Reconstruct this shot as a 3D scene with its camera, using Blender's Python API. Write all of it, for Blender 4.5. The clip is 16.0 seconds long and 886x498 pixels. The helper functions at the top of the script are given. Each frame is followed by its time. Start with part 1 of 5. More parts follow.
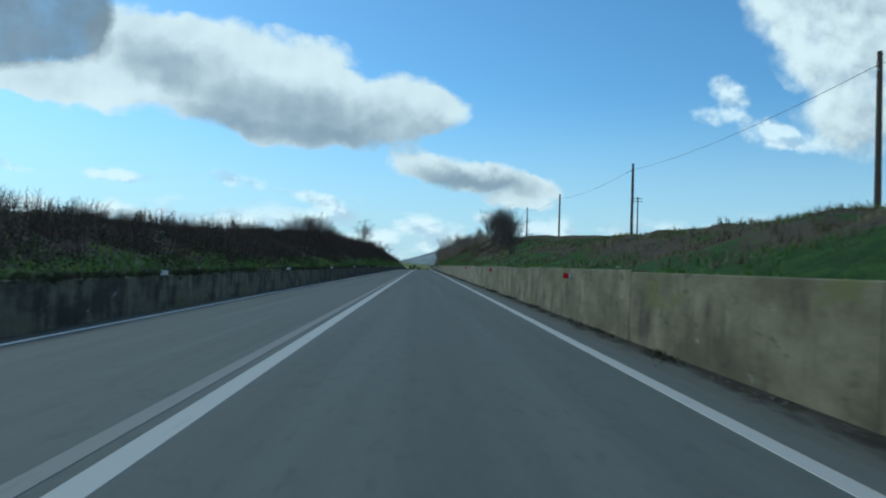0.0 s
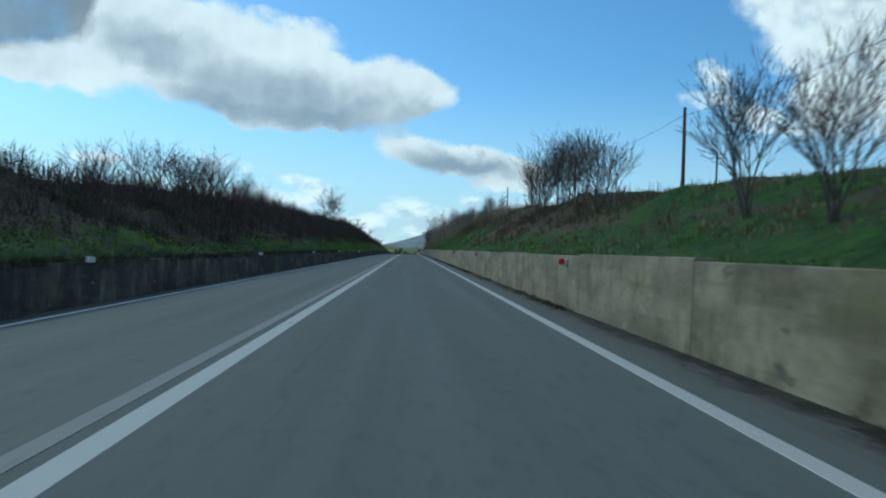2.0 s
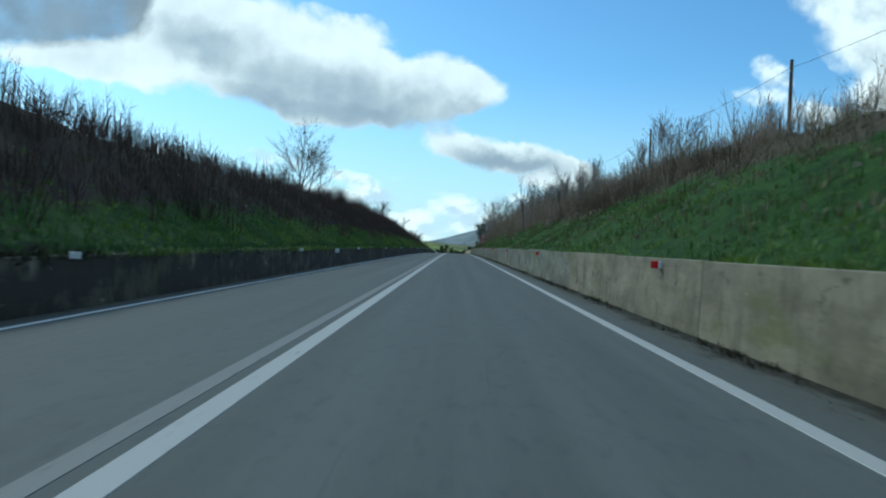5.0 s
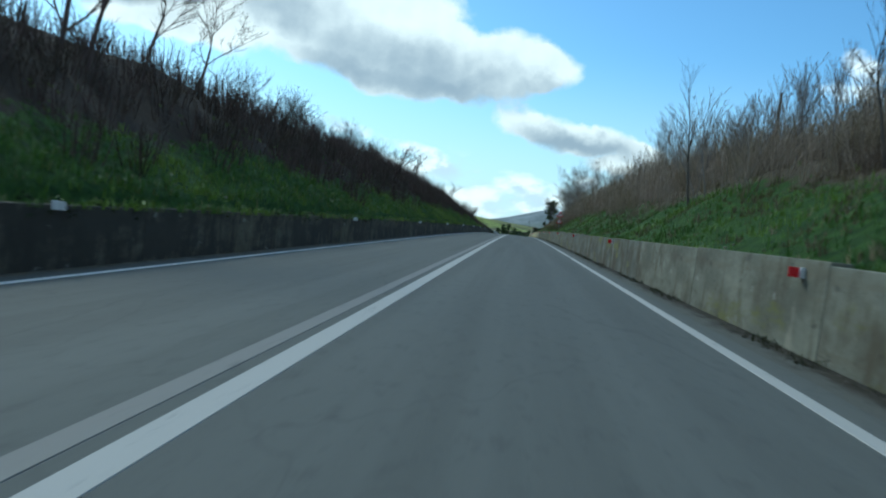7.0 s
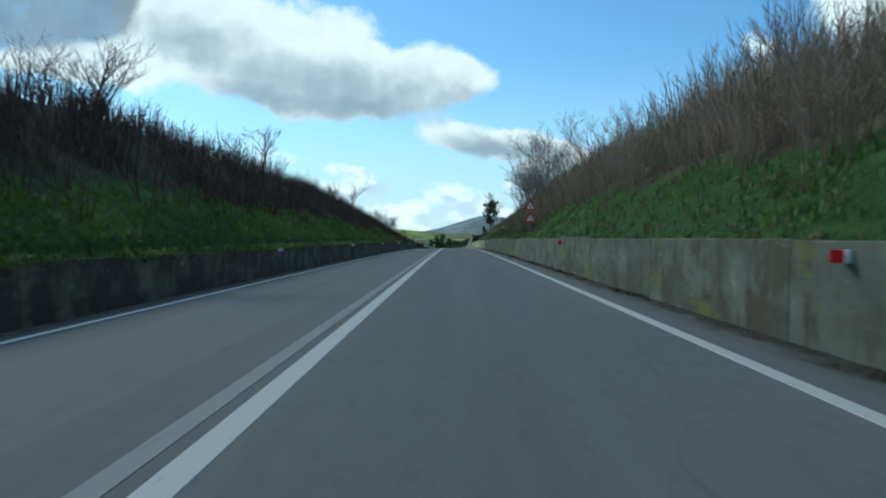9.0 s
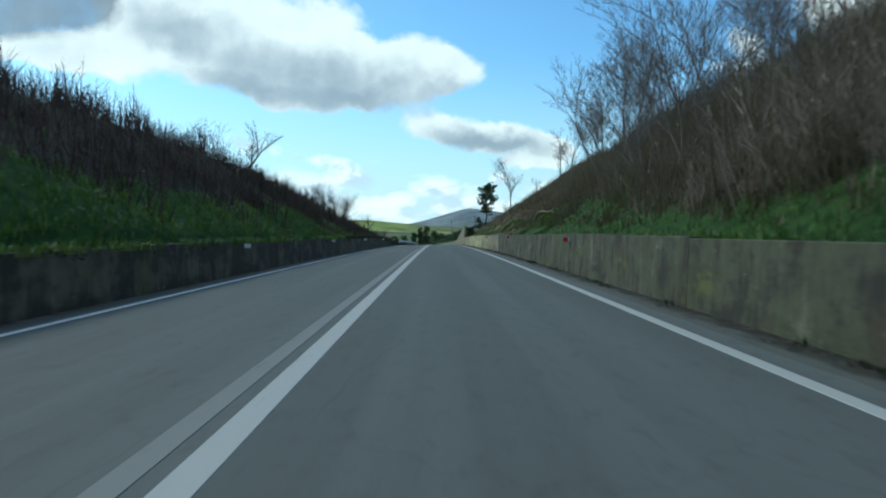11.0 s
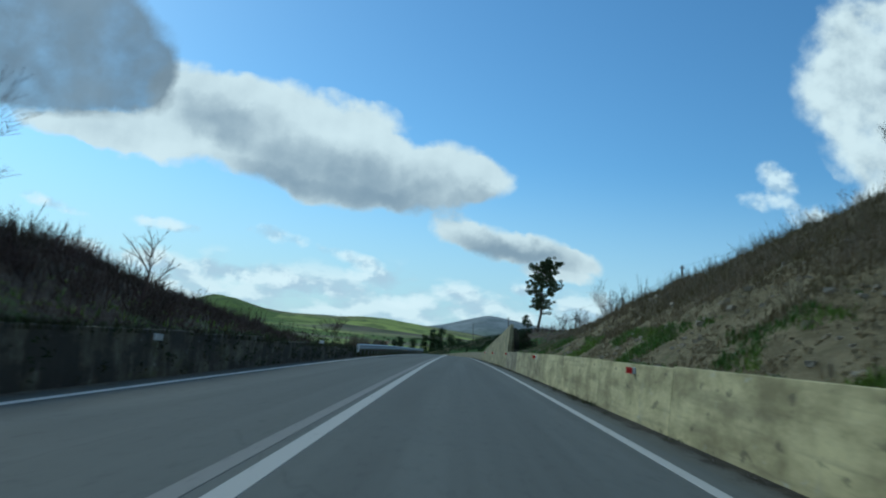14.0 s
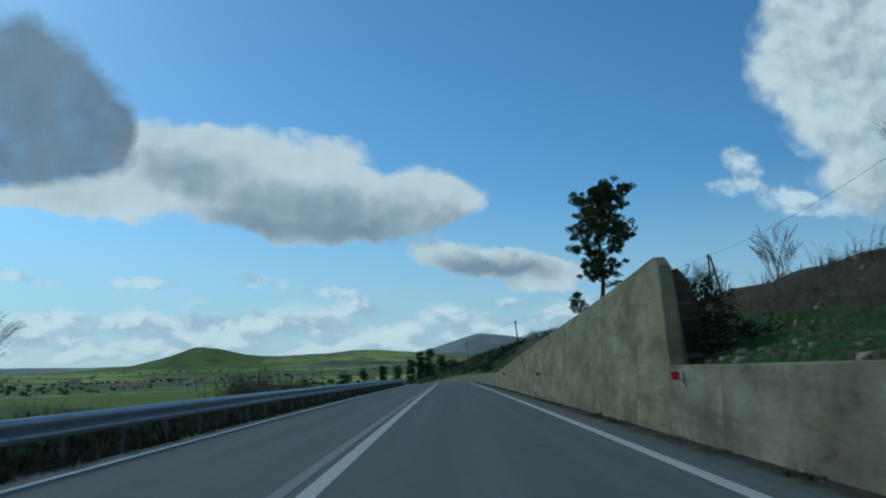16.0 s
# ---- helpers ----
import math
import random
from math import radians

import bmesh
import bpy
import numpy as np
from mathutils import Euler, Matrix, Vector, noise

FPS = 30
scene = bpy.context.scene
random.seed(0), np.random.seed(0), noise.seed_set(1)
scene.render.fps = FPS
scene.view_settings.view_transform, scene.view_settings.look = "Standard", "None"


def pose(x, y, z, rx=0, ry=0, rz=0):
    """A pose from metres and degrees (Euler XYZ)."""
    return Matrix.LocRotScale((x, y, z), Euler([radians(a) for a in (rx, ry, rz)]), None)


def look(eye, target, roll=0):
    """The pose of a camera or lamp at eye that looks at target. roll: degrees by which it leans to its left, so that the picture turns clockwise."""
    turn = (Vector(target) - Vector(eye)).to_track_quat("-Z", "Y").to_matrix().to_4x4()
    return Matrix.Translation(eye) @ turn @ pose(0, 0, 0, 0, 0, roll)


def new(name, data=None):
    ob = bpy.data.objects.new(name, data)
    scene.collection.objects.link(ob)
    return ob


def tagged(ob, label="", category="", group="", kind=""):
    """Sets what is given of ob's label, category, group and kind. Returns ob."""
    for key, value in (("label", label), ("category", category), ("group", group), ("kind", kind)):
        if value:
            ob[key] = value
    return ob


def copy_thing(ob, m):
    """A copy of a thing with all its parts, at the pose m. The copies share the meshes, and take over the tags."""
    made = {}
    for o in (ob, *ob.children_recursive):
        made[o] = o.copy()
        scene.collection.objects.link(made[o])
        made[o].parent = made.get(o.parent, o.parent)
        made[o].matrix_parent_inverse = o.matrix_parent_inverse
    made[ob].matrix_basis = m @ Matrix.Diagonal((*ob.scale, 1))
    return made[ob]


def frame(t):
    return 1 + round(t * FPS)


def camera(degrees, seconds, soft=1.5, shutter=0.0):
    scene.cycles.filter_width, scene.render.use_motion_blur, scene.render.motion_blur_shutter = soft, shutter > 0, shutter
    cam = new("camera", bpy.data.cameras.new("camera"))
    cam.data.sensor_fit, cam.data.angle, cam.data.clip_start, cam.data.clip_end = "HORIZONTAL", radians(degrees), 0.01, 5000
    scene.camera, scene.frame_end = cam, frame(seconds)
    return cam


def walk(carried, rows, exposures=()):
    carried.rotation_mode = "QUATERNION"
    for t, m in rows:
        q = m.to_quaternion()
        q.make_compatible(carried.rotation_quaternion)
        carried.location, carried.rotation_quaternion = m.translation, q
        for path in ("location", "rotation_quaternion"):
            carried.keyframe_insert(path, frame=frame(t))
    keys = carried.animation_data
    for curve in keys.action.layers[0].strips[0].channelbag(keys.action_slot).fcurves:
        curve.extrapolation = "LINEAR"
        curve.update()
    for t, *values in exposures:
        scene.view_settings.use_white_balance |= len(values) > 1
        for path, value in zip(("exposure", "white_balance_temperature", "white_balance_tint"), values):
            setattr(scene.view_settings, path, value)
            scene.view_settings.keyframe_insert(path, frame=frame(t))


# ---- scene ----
# ---- camera ----
# seconds, x, y, z, yaw, pitch, lean
ROWS = [
    (0, 0.000, -0.000, 1.057, -1.522, 1.707, -1.887),
    (0.5, 0.049, 9.585, 1.158, -1.749, 2.178, -2.807),
    (1, 0.101, 19.135, 1.253, -1.762, 1.965, -2.401),
    (1.5, 0.117, 28.645, 1.342, -1.578, 1.520, -1.685),
    (2, 0.060, 38.111, 1.426, -2.532, 0.529, -1.887),
    (2.5, 0.034, 47.533, 1.507, -1.778, 0.156, -0.810),
    (3, -0.030, 56.959, 1.587, -1.646, -0.019, -1.412),
    (3.5, -0.086, 66.387, 1.666, 0.811, 0.508, -2.254),
    (6, -0.065, 113.496, 2.049, 0.693, -1.065, -3.270),
    (6.5, -0.087, 122.956, 2.124, 3.822, -3.153, -6.909),
    (7, -0.084, 132.420, 2.197, 5.320, -1.922, -6.705),
    (7.5, -0.137, 141.888, 2.267, 5.035, -2.307, -6.072),
    (8, -0.161, 151.336, 2.334, 3.566, -0.072, -2.361),
    (8.5, -0.219, 160.690, 2.397, 5.155, 1.680, 1.089),
    (9, -0.287, 170.026, 2.455, 0.743, -0.607, -0.275),
    (11.5, -0.477, 217.766, 2.642, -0.571, -1.135, -0.864),
    (12, -0.491, 227.596, 2.652, -0.887, -0.501, -2.312),
    (12.5, -0.447, 237.460, 2.649, -2.463, 0.386, -4.303),
    (13, -0.329, 247.290, 2.632, 0.033, 1.167, -2.961),
    (13.5, -0.232, 257.092, 2.602, 2.877, 7.212, -4.441),
    (14, -0.176, 266.805, 2.557, 1.632, 6.447, -5.837),
    (14.5, -0.200, 276.475, 2.498, 0.962, 7.155, -1.231),
    (15, -0.128, 286.093, 2.425, 1.119, 7.271, -0.997),
    (15.5, -0.129, 295.614, 2.337, 1.217, 7.749, 1.002),
    (16, -0.225, 305.045, 2.235, 0.150, 8.193, 1.612),
]
cam = camera(59.28, 16.0, soft=2.0, shutter=0.15)
EXPOSURES = ((0.0, 0.02, 5300.0, -8.0), (3.5, 0.17, 5300.0, -8.0), (6.0, 0.33, 5450.0, -8.0), (6.5, 0.22, 5450.0, -8.0), (7.2, 0.42, 5450.0, -8.0), (8.5, 0.42, 5450.0, -8.0), (9.0, 0.28, 5450.0, -8.0), (11.5, 0.35, 5500.0, -8.0), (13.5, 0.25, 5350.0, -8.0), (14.0, -0.08, 5300.0, -8.0), (14.5, -0.02, 5300.0, -8.0), (16.0, -0.42, 5150.0, -8.0))
walk(cam, [(r[0], pose(r[1], r[2], r[3], 90 + r[5], 0, r[4]) @ pose(0, 0, 0, 0, 0, -r[6])) for r in ROWS], EXPOSURES)

# ---- the road's long section, crossfall and line ----
RISE = (0.3322, -0.4501, 1.1419, -1.3225, 0.4220)
FALL_Y = (60, 140, 240, 330)
FALL_R = (0.0, 0.0, 0.0, 0.0)
FALL_L = (0.06, 0.05, 0.03, 0.03)
X_L, X_C, X_R = -5.07, -1.50, 2.205
X_D = X_C - 0.28
CROWN = X_C - 0.18
WALL_R, WALL_L, WALL_L_TOP = 3.12, -5.64, 0.86


def smooth(t):
    t = np.clip(t, 0, 1)
    return t * t * (3 - 2 * t)


def bend(y):
    """Sideways shift of the road's line: straight, then a left-hand curve."""
    y = np.asarray(y, float)
    d = np.clip(y - 392, 0, 130)
    return -d * d / 520 - np.clip(y - 522, 0, 60) * 0.5


def spread(y):
    """The left lane is wider, and falls away more, in the cutting's first half."""
    return np.interp(np.asarray(y, float), FALL_Y, (-0.59, -0.37, 0.0, 0.0))


def place_x(x, y):
    x = np.asarray(x, float)
    return x + bend(y) + spread(y) * np.clip((-x - 1.9) / 3, 0, 1)


def road_z(y, x=0.0):
    y = np.asarray(y, float)
    yc = np.clip(y, -60, 335)
    u = yc / 300
    z = sum(c * u ** (k + 1) for k, c in enumerate(RISE)) * 10
    e = 335 / 300
    slope = sum(c * (k + 1) * e ** k for k, c in enumerate(RISE)) / 30
    over = np.clip(y - 335, 0, 260)
    z = z + slope * over - 0.00002 * over ** 2 - 0.0004 * np.clip(y - 400, 0, 90) ** 2 - 0.05 * np.clip(y - 490, 0, 105)
    d = np.asarray(x, float) - CROWN
    return z + np.where(d > 0, np.interp(y, FALL_Y, FALL_R), np.interp(y, FALL_Y, FALL_L)) * d


# ---- world and sun ----
SUN_AZ, SUN_EL = radians(-44), radians(34)
world = bpy.data.worlds.new("world")
scene.world = world
world.use_nodes = True
wn = world.node_tree.nodes
wn.clear()


class Net:
    """Small helper to write node trees as formulas."""

    def __init__(self, tree):
        self.n, self.l = tree.nodes, tree.links

    def node(self, kind, ins=(), **props):
        nd = self.n.new(kind)
        if "operation" in props:
            nd.operation = props["operation"]
        if "use_clamp" in props:
            nd.use_clamp = props["use_clamp"]
        if "interpolation_type" in props:
            nd.interpolation_type = props["interpolation_type"]
        if "vector_type" in props:
            nd.vector_type = props["vector_type"]
        if "attribute_name" in props:
            nd.attribute_name = props["attribute_name"]
        if "feature" in props:
            nd.feature = props["feature"]
        for key, v in (ins.items() if isinstance(ins, dict) else enumerate(ins)):
            if hasattr(v, "is_output"):
                self.l.new(v, nd.inputs[key])
            else:
                nd.inputs[key].default_value = v
        return nd

    def math(self, op, a, b=0.0, c=0.0, clamp=False):
        return self.node("ShaderNodeMath", (a, b, c), operation=op, use_clamp=clamp).outputs[0]

    def vec(self, op, a, b=(0, 0, 0)):
        return self.node("ShaderNodeVectorMath", (a, b), operation=op).outputs[0]

    def mix(self, f, a, b, kind="MIX"):
        nd = self.n.new("ShaderNodeMix")
        nd.data_type, nd.blend_type = "RGBA", kind
        for key, v in ((0, f), (6, a), (7, b)):
            if hasattr(v, "is_output"):
                self.l.new(v, nd.inputs[key])
            else:
                nd.inputs[key].default_value = v if key == 0 else (*v, 1.0)[:4]
        return nd.outputs[2]

    def noise(self, vector, scale, detail=3.0, rough=0.55, distort=0.0):
        return self.node("ShaderNodeTexNoise", {"Vector": vector, "Scale": scale, "Detail": detail, "Roughness": rough, "Distortion": distort}).outputs[0]

    def step(self, v, lo, hi, a=0.0, b=1.0):
        return self.node("ShaderNodeMapRange", (v, lo, hi, a, b), interpolation_type="SMOOTHSTEP").outputs[0]

    def combine(self, x, y, z):
        return self.node("ShaderNodeCombineXYZ", (x, y, z)).outputs[0]


def build_sky():
    g = Net(world.node_tree)
    way = g.node("ShaderNodeTexCoord").outputs["Generated"]
    sx = g.node("ShaderNodeSeparateXYZ", (way,))
    x, y, z = sx.outputs
    air = wn.new("ShaderNodeTexSky")
    air.sky_type, air.sun_disc, air.sun_elevation, air.sun_rotation = "NISHITA", False, SUN_EL, SUN_AZ
    air.altitude, air.air_density, air.dust_density, air.ozone_density = 300.0, 1.0, 0.6, 2.0
    sky = air.outputs[0]
    yy = g.math("MAXIMUM", y, 0.12)
    u, v = g.math("DIVIDE", x, yy), g.math("DIVIDE", z, yy)
    flat = g.combine(u, v, 0.0)
    curl = g.node("ShaderNodeTexNoise", {"Vector": flat, "Scale": 11.0, "Detail": 7.0, "Roughness": 0.6}).outputs[1]
    curl = g.vec("SUBTRACT", curl, (0.5, 0.5, 0.5))

    def bent(amount):
        return g.vec("ADD", flat, g.vec("MULTIPLY", curl, (amount, amount * 0.8, 0.0)))

    # clouds ahead: centre, half-widths and tilt on the plane one unit ahead
    puffs = [
        (-0.539, 0.232, 0.097, 0.025, -2),
        (-0.453, 0.229, 0.078, 0.040, -2),
        (-0.387, 0.265, 0.075, 0.086, -17),
        (-0.331, 0.256, 0.090, 0.073, -10),
        (-0.267, 0.250, 0.104, 0.078, -10),
        (-0.196, 0.237, 0.104, 0.083, -10),
        (-0.144, 0.228, 0.082, 0.079, -10),
        (-0.085, 0.203, 0.085, 0.055, -2),
        (-0.026, 0.213, 0.063, 0.056, -2),
        (0.015, 0.208, 0.049, 0.034, 8),
        (-0.167, 0.176, 0.096, 0.032, -2),
        (-0.486, 0.230, 0.067, 0.030, -2),
        (-0.017, 0.141, 0.043, 0.026, -12),
        (0.038, 0.127, 0.061, 0.028, -8),
        (0.096, 0.120, 0.067, 0.026, -6),
        (0.147, 0.112, 0.044, 0.020, -2),
        (0.120, 0.093, 0.055, 0.013, -2),
    ]
    grey_parts = [
        (-0.350, 0.259, 0.064, 0.037, -27),
        (-0.267, 0.226, 0.112, 0.045, -10),
        (-0.182, 0.203, 0.122, 0.052, -6),
        (-0.108, 0.191, 0.096, 0.049, -2),
        (-0.042, 0.174, 0.081, 0.032, 6),
        (0.010, 0.182, 0.044, 0.024, 23),
        (-0.163, 0.162, 0.140, 0.032, -5),
        (-0.274, 0.188, 0.096, 0.027, -7),
        (0.045, 0.121, 0.066, 0.022, -6),
        (0.107, 0.114, 0.069, 0.020, -6),
        (0.010, 0.124, 0.064, 0.024, -8),
        (0.075, 0.104, 0.078, 0.022, -6),
    ]
    dark_mass = [
        (-0.559, 0.352, 0.152, 0.106, -17),
        (-0.464, 0.329, 0.076, 0.076, -40),
        (-0.646, 0.410, 0.145, 0.122, -22),
        (-0.571, 0.286, 0.188, 0.054, -2),
        (-0.437, 0.305, 0.047, 0.060, -17),
        (-0.532, 0.414, 0.099, 0.057, -36),
        (-0.631, 0.276, 0.150, 0.045, -2),
    ]
    white_bank = [
        (0.541, 0.405, 0.144, 0.098, -2),
        (0.488, 0.363, 0.094, 0.068, -2),
        (0.555, 0.318, 0.112, 0.082, -2),
        (0.578, 0.256, 0.096, 0.067, -2),
        (0.515, 0.446, 0.091, 0.084, -2),
        (0.629, 0.451, 0.137, 0.122, -2),
        (0.562, 0.207, 0.103, 0.046, -10),
        (0.515, 0.296, 0.082, 0.060, -12),
    ]
    wisps = [
        (-0.544, 0.122, 0.062, 0.013, -10),
        (-0.390, 0.110, 0.059, 0.012, -4),
        (-0.244, 0.109, 0.051, 0.015, -12),
        (-0.145, 0.090, 0.055, 0.013, -10),
        (-0.109, 0.067, 0.051, 0.015, -8),
        (-0.011, 0.061, 0.047, 0.013, -2),
        (0.076, 0.071, 0.033, 0.010, -2),
        (0.384, 0.254, 0.030, 0.024, 13),
        (0.367, 0.216, 0.031, 0.019, -2),
        (0.405, 0.234, 0.030, 0.030, -2),
        (0.443, 0.199, 0.055, 0.025, -14),
        (0.490, 0.190, 0.059, 0.022, -12),
        (-0.411, 0.061, 0.069, 0.025, 2),
        (-0.516, 0.068, 0.066, 0.017, -2),
        (-0.320, 0.053, 0.054, 0.022, -2),
        (-0.254, 0.060, 0.058, 0.019, -2),
        (-0.189, 0.048, 0.065, 0.016, -2),
        (-0.551, 0.043, 0.073, 0.015, -2),
        (-0.073, 0.041, 0.065, 0.012, -2),
    ]

    def field(at, blobs):
        total = 0.0
        for cu, cv, ru, rv, tilt in blobs:
            m = g.node("ShaderNodeMapping", {"Vector": at, "Location": (cu, cv, 0), "Rotation": (0, 0, radians(tilt)), "Scale": (ru, rv, 1)}, vector_type="TEXTURE").outputs[0]
            d = g.node("ShaderNodeVectorMath", (m, m), operation="DOT_PRODUCT").outputs["Value"]
            total = g.math("ADD", total, g.math("SUBTRACT", 1.0, d, clamp=True))
        return total

    billow = g.noise(flat, 21.0, 6.0, 0.52)
    toward_sun = g.vec("ADD", flat, (-0.010, 0.013, 0.0))
    relief = g.math("SUBTRACT", billow, g.noise(toward_sun, 21.0, 6.0, 0.52))
    lump = g.noise(flat, 8.0, 4.0, 0.5)
    fray = g.noise(g.vec("MULTIPLY", flat, (1.0, 1.5, 1.0)), 46.0, 6.0, 0.55)
    ahead = g.step(y, 0.15, 0.3)

    def ragged(base, fine, coarse, most=1.2):
        n = g.math("ADD", g.math("MULTIPLY", g.math("SUBTRACT", billow, 0.5), fine), g.math("MULTIPLY", g.math("SUBTRACT", lump, 0.5), coarse))
        return g.math("MULTIPLY", g.math("MULTIPLY", g.math("ADD", g.math("MINIMUM", base, most), n), g.step(base, 0.0, 0.15)), ahead)

    lit, core, dim = (8.5, 8.4, 8.1), (2.95, 3.35, 3.85), (1.5, 1.8, 2.2)
    hazy = g.step(z, 0.0, 0.24, 0.75, 0.0)
    tone = g.mix(hazy, g.mix(1.0, sky, (0.77, 0.98, 1.10), "MULTIPLY"), (5.6, 6.6, 7.3))
    # a low bank of fair-weather cloud over the horizon, lit from above, grey below
    near_ground = g.math("MULTIPLY", g.step(v, 0.0, 0.02), g.step(v, 0.105, 0.05))
    flatter = g.vec("MULTIPLY", flat, (1.0, 2.0, 0.0))
    here = g.noise(flatter, 13.0, 6.0, 0.5)
    above = g.noise(g.vec("ADD", flatter, (-0.008, 0.028, 0.0)), 13.0, 6.0, 0.5)
    bank = g.math("MULTIPLY", g.step(g.math("ADD", here, g.math("MULTIPLY", near_ground, 0.20)), 0.57, 0.76), g.math("MULTIPLY", near_ground, ahead))
    crown = g.step(g.math("SUBTRACT", here, above), -0.06, 0.09)
    tone = g.mix(g.math("MULTIPLY", bank, 0.85), tone, g.mix(crown, (5.6, 6.2, 6.8), (8.8, 8.8, 8.6)))
    # the rest of the sky, behind and overhead, has the same broken cloud
    rest = g.noise(g.vec("MULTIPLY", way, (1.0, 1.0, 2.2)), 2.6, 6.0, 0.6)
    rest = g.math("MULTIPLY", g.step(rest, 0.45, 0.60), g.step(y, 0.35, 0.1))
    tone = g.mix(g.math("MULTIPLY", rest, 0.95), tone, g.mix(g.step(rest, 0.5, 1.0), lit, core))
    # small clouds
    w = field(bent(0.03), wisps)
    thin = g.math("ADD", g.math("MINIMUM", w, 1.1), g.math("ADD", g.math("MULTIPLY", g.math("SUBTRACT", billow, 0.5), 1.9), g.math("MULTIPLY", g.math("SUBTRACT", fray, 0.5), 1.0)))
    thin = g.math("MULTIPLY", g.math("MULTIPLY", g.step(thin, 0.30, 1.20), g.step(w, 0.0, 0.25)), ahead)
    tone = g.mix(g.math("MULTIPLY", thin, 0.85), tone, g.mix(g.step(g.math("ADD", g.math("MULTIPLY", relief, 1.0), g.math("SUBTRACT", here, above)), -0.10, 0.08), (5.4, 6.0, 6.7), (9.0, 9.0, 8.8)))
    # the white bank: bright, with soft grey hollows
    b = ragged(field(bent(0.05), white_bank), 1.9, 1.0)
    hollow = g.math("ADD", g.noise(bent(0.05), 6.0, 5.0, 0.5), g.math("MULTIPLY", relief, -0.6))
    tone = g.mix(g.math("MULTIPLY", g.step(b, 0.0, 1.15), 0.97), tone, g.mix(g.step(hollow, 0.36, 0.80, 0.0, 0.8), lit, core))
    # the long cloud: thin bright rims round a deep grey middle
    depth = field(bent(0.05), puffs)
    b = ragged(depth, 1.6, 0.6)
    mid = g.math("ADD", g.math("MULTIPLY", depth, 0.10), g.math("MULTIPLY", field(bent(0.10), grey_parts), 0.62))
    mid = g.math("ADD", mid, g.math("MULTIPLY", g.math("SUBTRACT", g.noise(bent(0.05), 6.0, 5.0, 0.5), 0.5), 1.0))
    mid = g.math("SUBTRACT", mid, g.math("MULTIPLY", relief, 0.75))
    tone = g.mix(g.math("MULTIPLY", g.step(b, 0.10, 0.80), 0.97), tone, g.mix(g.step(mid, -0.35, 1.75), lit, core))
    # the dark mass: smooth and soft-edged
    deep = field(bent(0.06), dark_mass)
    b = g.math("ADD", g.math("MINIMUM", deep, 1.2), g.math("ADD", g.math("MULTIPLY", g.math("SUBTRACT", billow, 0.5), 1.0), g.math("MULTIPLY", g.math("SUBTRACT", lump, 0.5), 0.9)))
    b = g.math("MULTIPLY", g.math("MULTIPLY", g.step(b, 0.0, 1.45), g.step(deep, 0.0, 0.4)), ahead)
    out = g.mix(g.math("MULTIPLY", b, 0.95), tone, g.mix(g.step(lump, 0.1, 1.0), dim, core))
    bg = g.node("ShaderNodeBackground", {"Color": out, "Strength": 0.1})
    end = g.node("ShaderNodeOutputWorld")
    g.l.new(bg.outputs[0], end.inputs[0])


build_sky()
sun = new("sun", bpy.data.lights.new("sun", "SUN"))
sun.data.energy, sun.data.angle, sun.data.color = 1.25, radians(12.0), (1.0, 0.93, 0.82)
sun.matrix_world = look((-300 * math.sin(-SUN_AZ), 300 * math.cos(SUN_AZ), 300 * math.tan(SUN_EL)), (0, 0, 0))

# ---- materials ----
def material(name):
    m = bpy.data.materials.new(name)
    m.use_nodes = True
    m.node_tree.nodes.clear()
    g = Net(m.node_tree)
    place = g.node("ShaderNodeNewGeometry").outputs["Position"]
    return m, g, place


def finish(g, colour, rough=0.8, bump=None, strength=0.3, distance=0.01, metal=0.0, spec=0.5):
    b = g.node("ShaderNodeBsdfPrincipled", {"Base Color": colour if hasattr(colour, "is_output") else (*colour, 1), "Roughness": rough, "Metallic": metal,
                                            "Specular IOR Level": spec})
    if bump is not None:
        nd = g.node("ShaderNodeBump", {"Strength": strength, "Distance": distance, "Height": bump})
        g.l.new(nd.outputs[0], b.inputs["Normal"])
    o = g.node("ShaderNodeOutputMaterial")
    g.l.new(b.outputs[0], o.inputs[0])


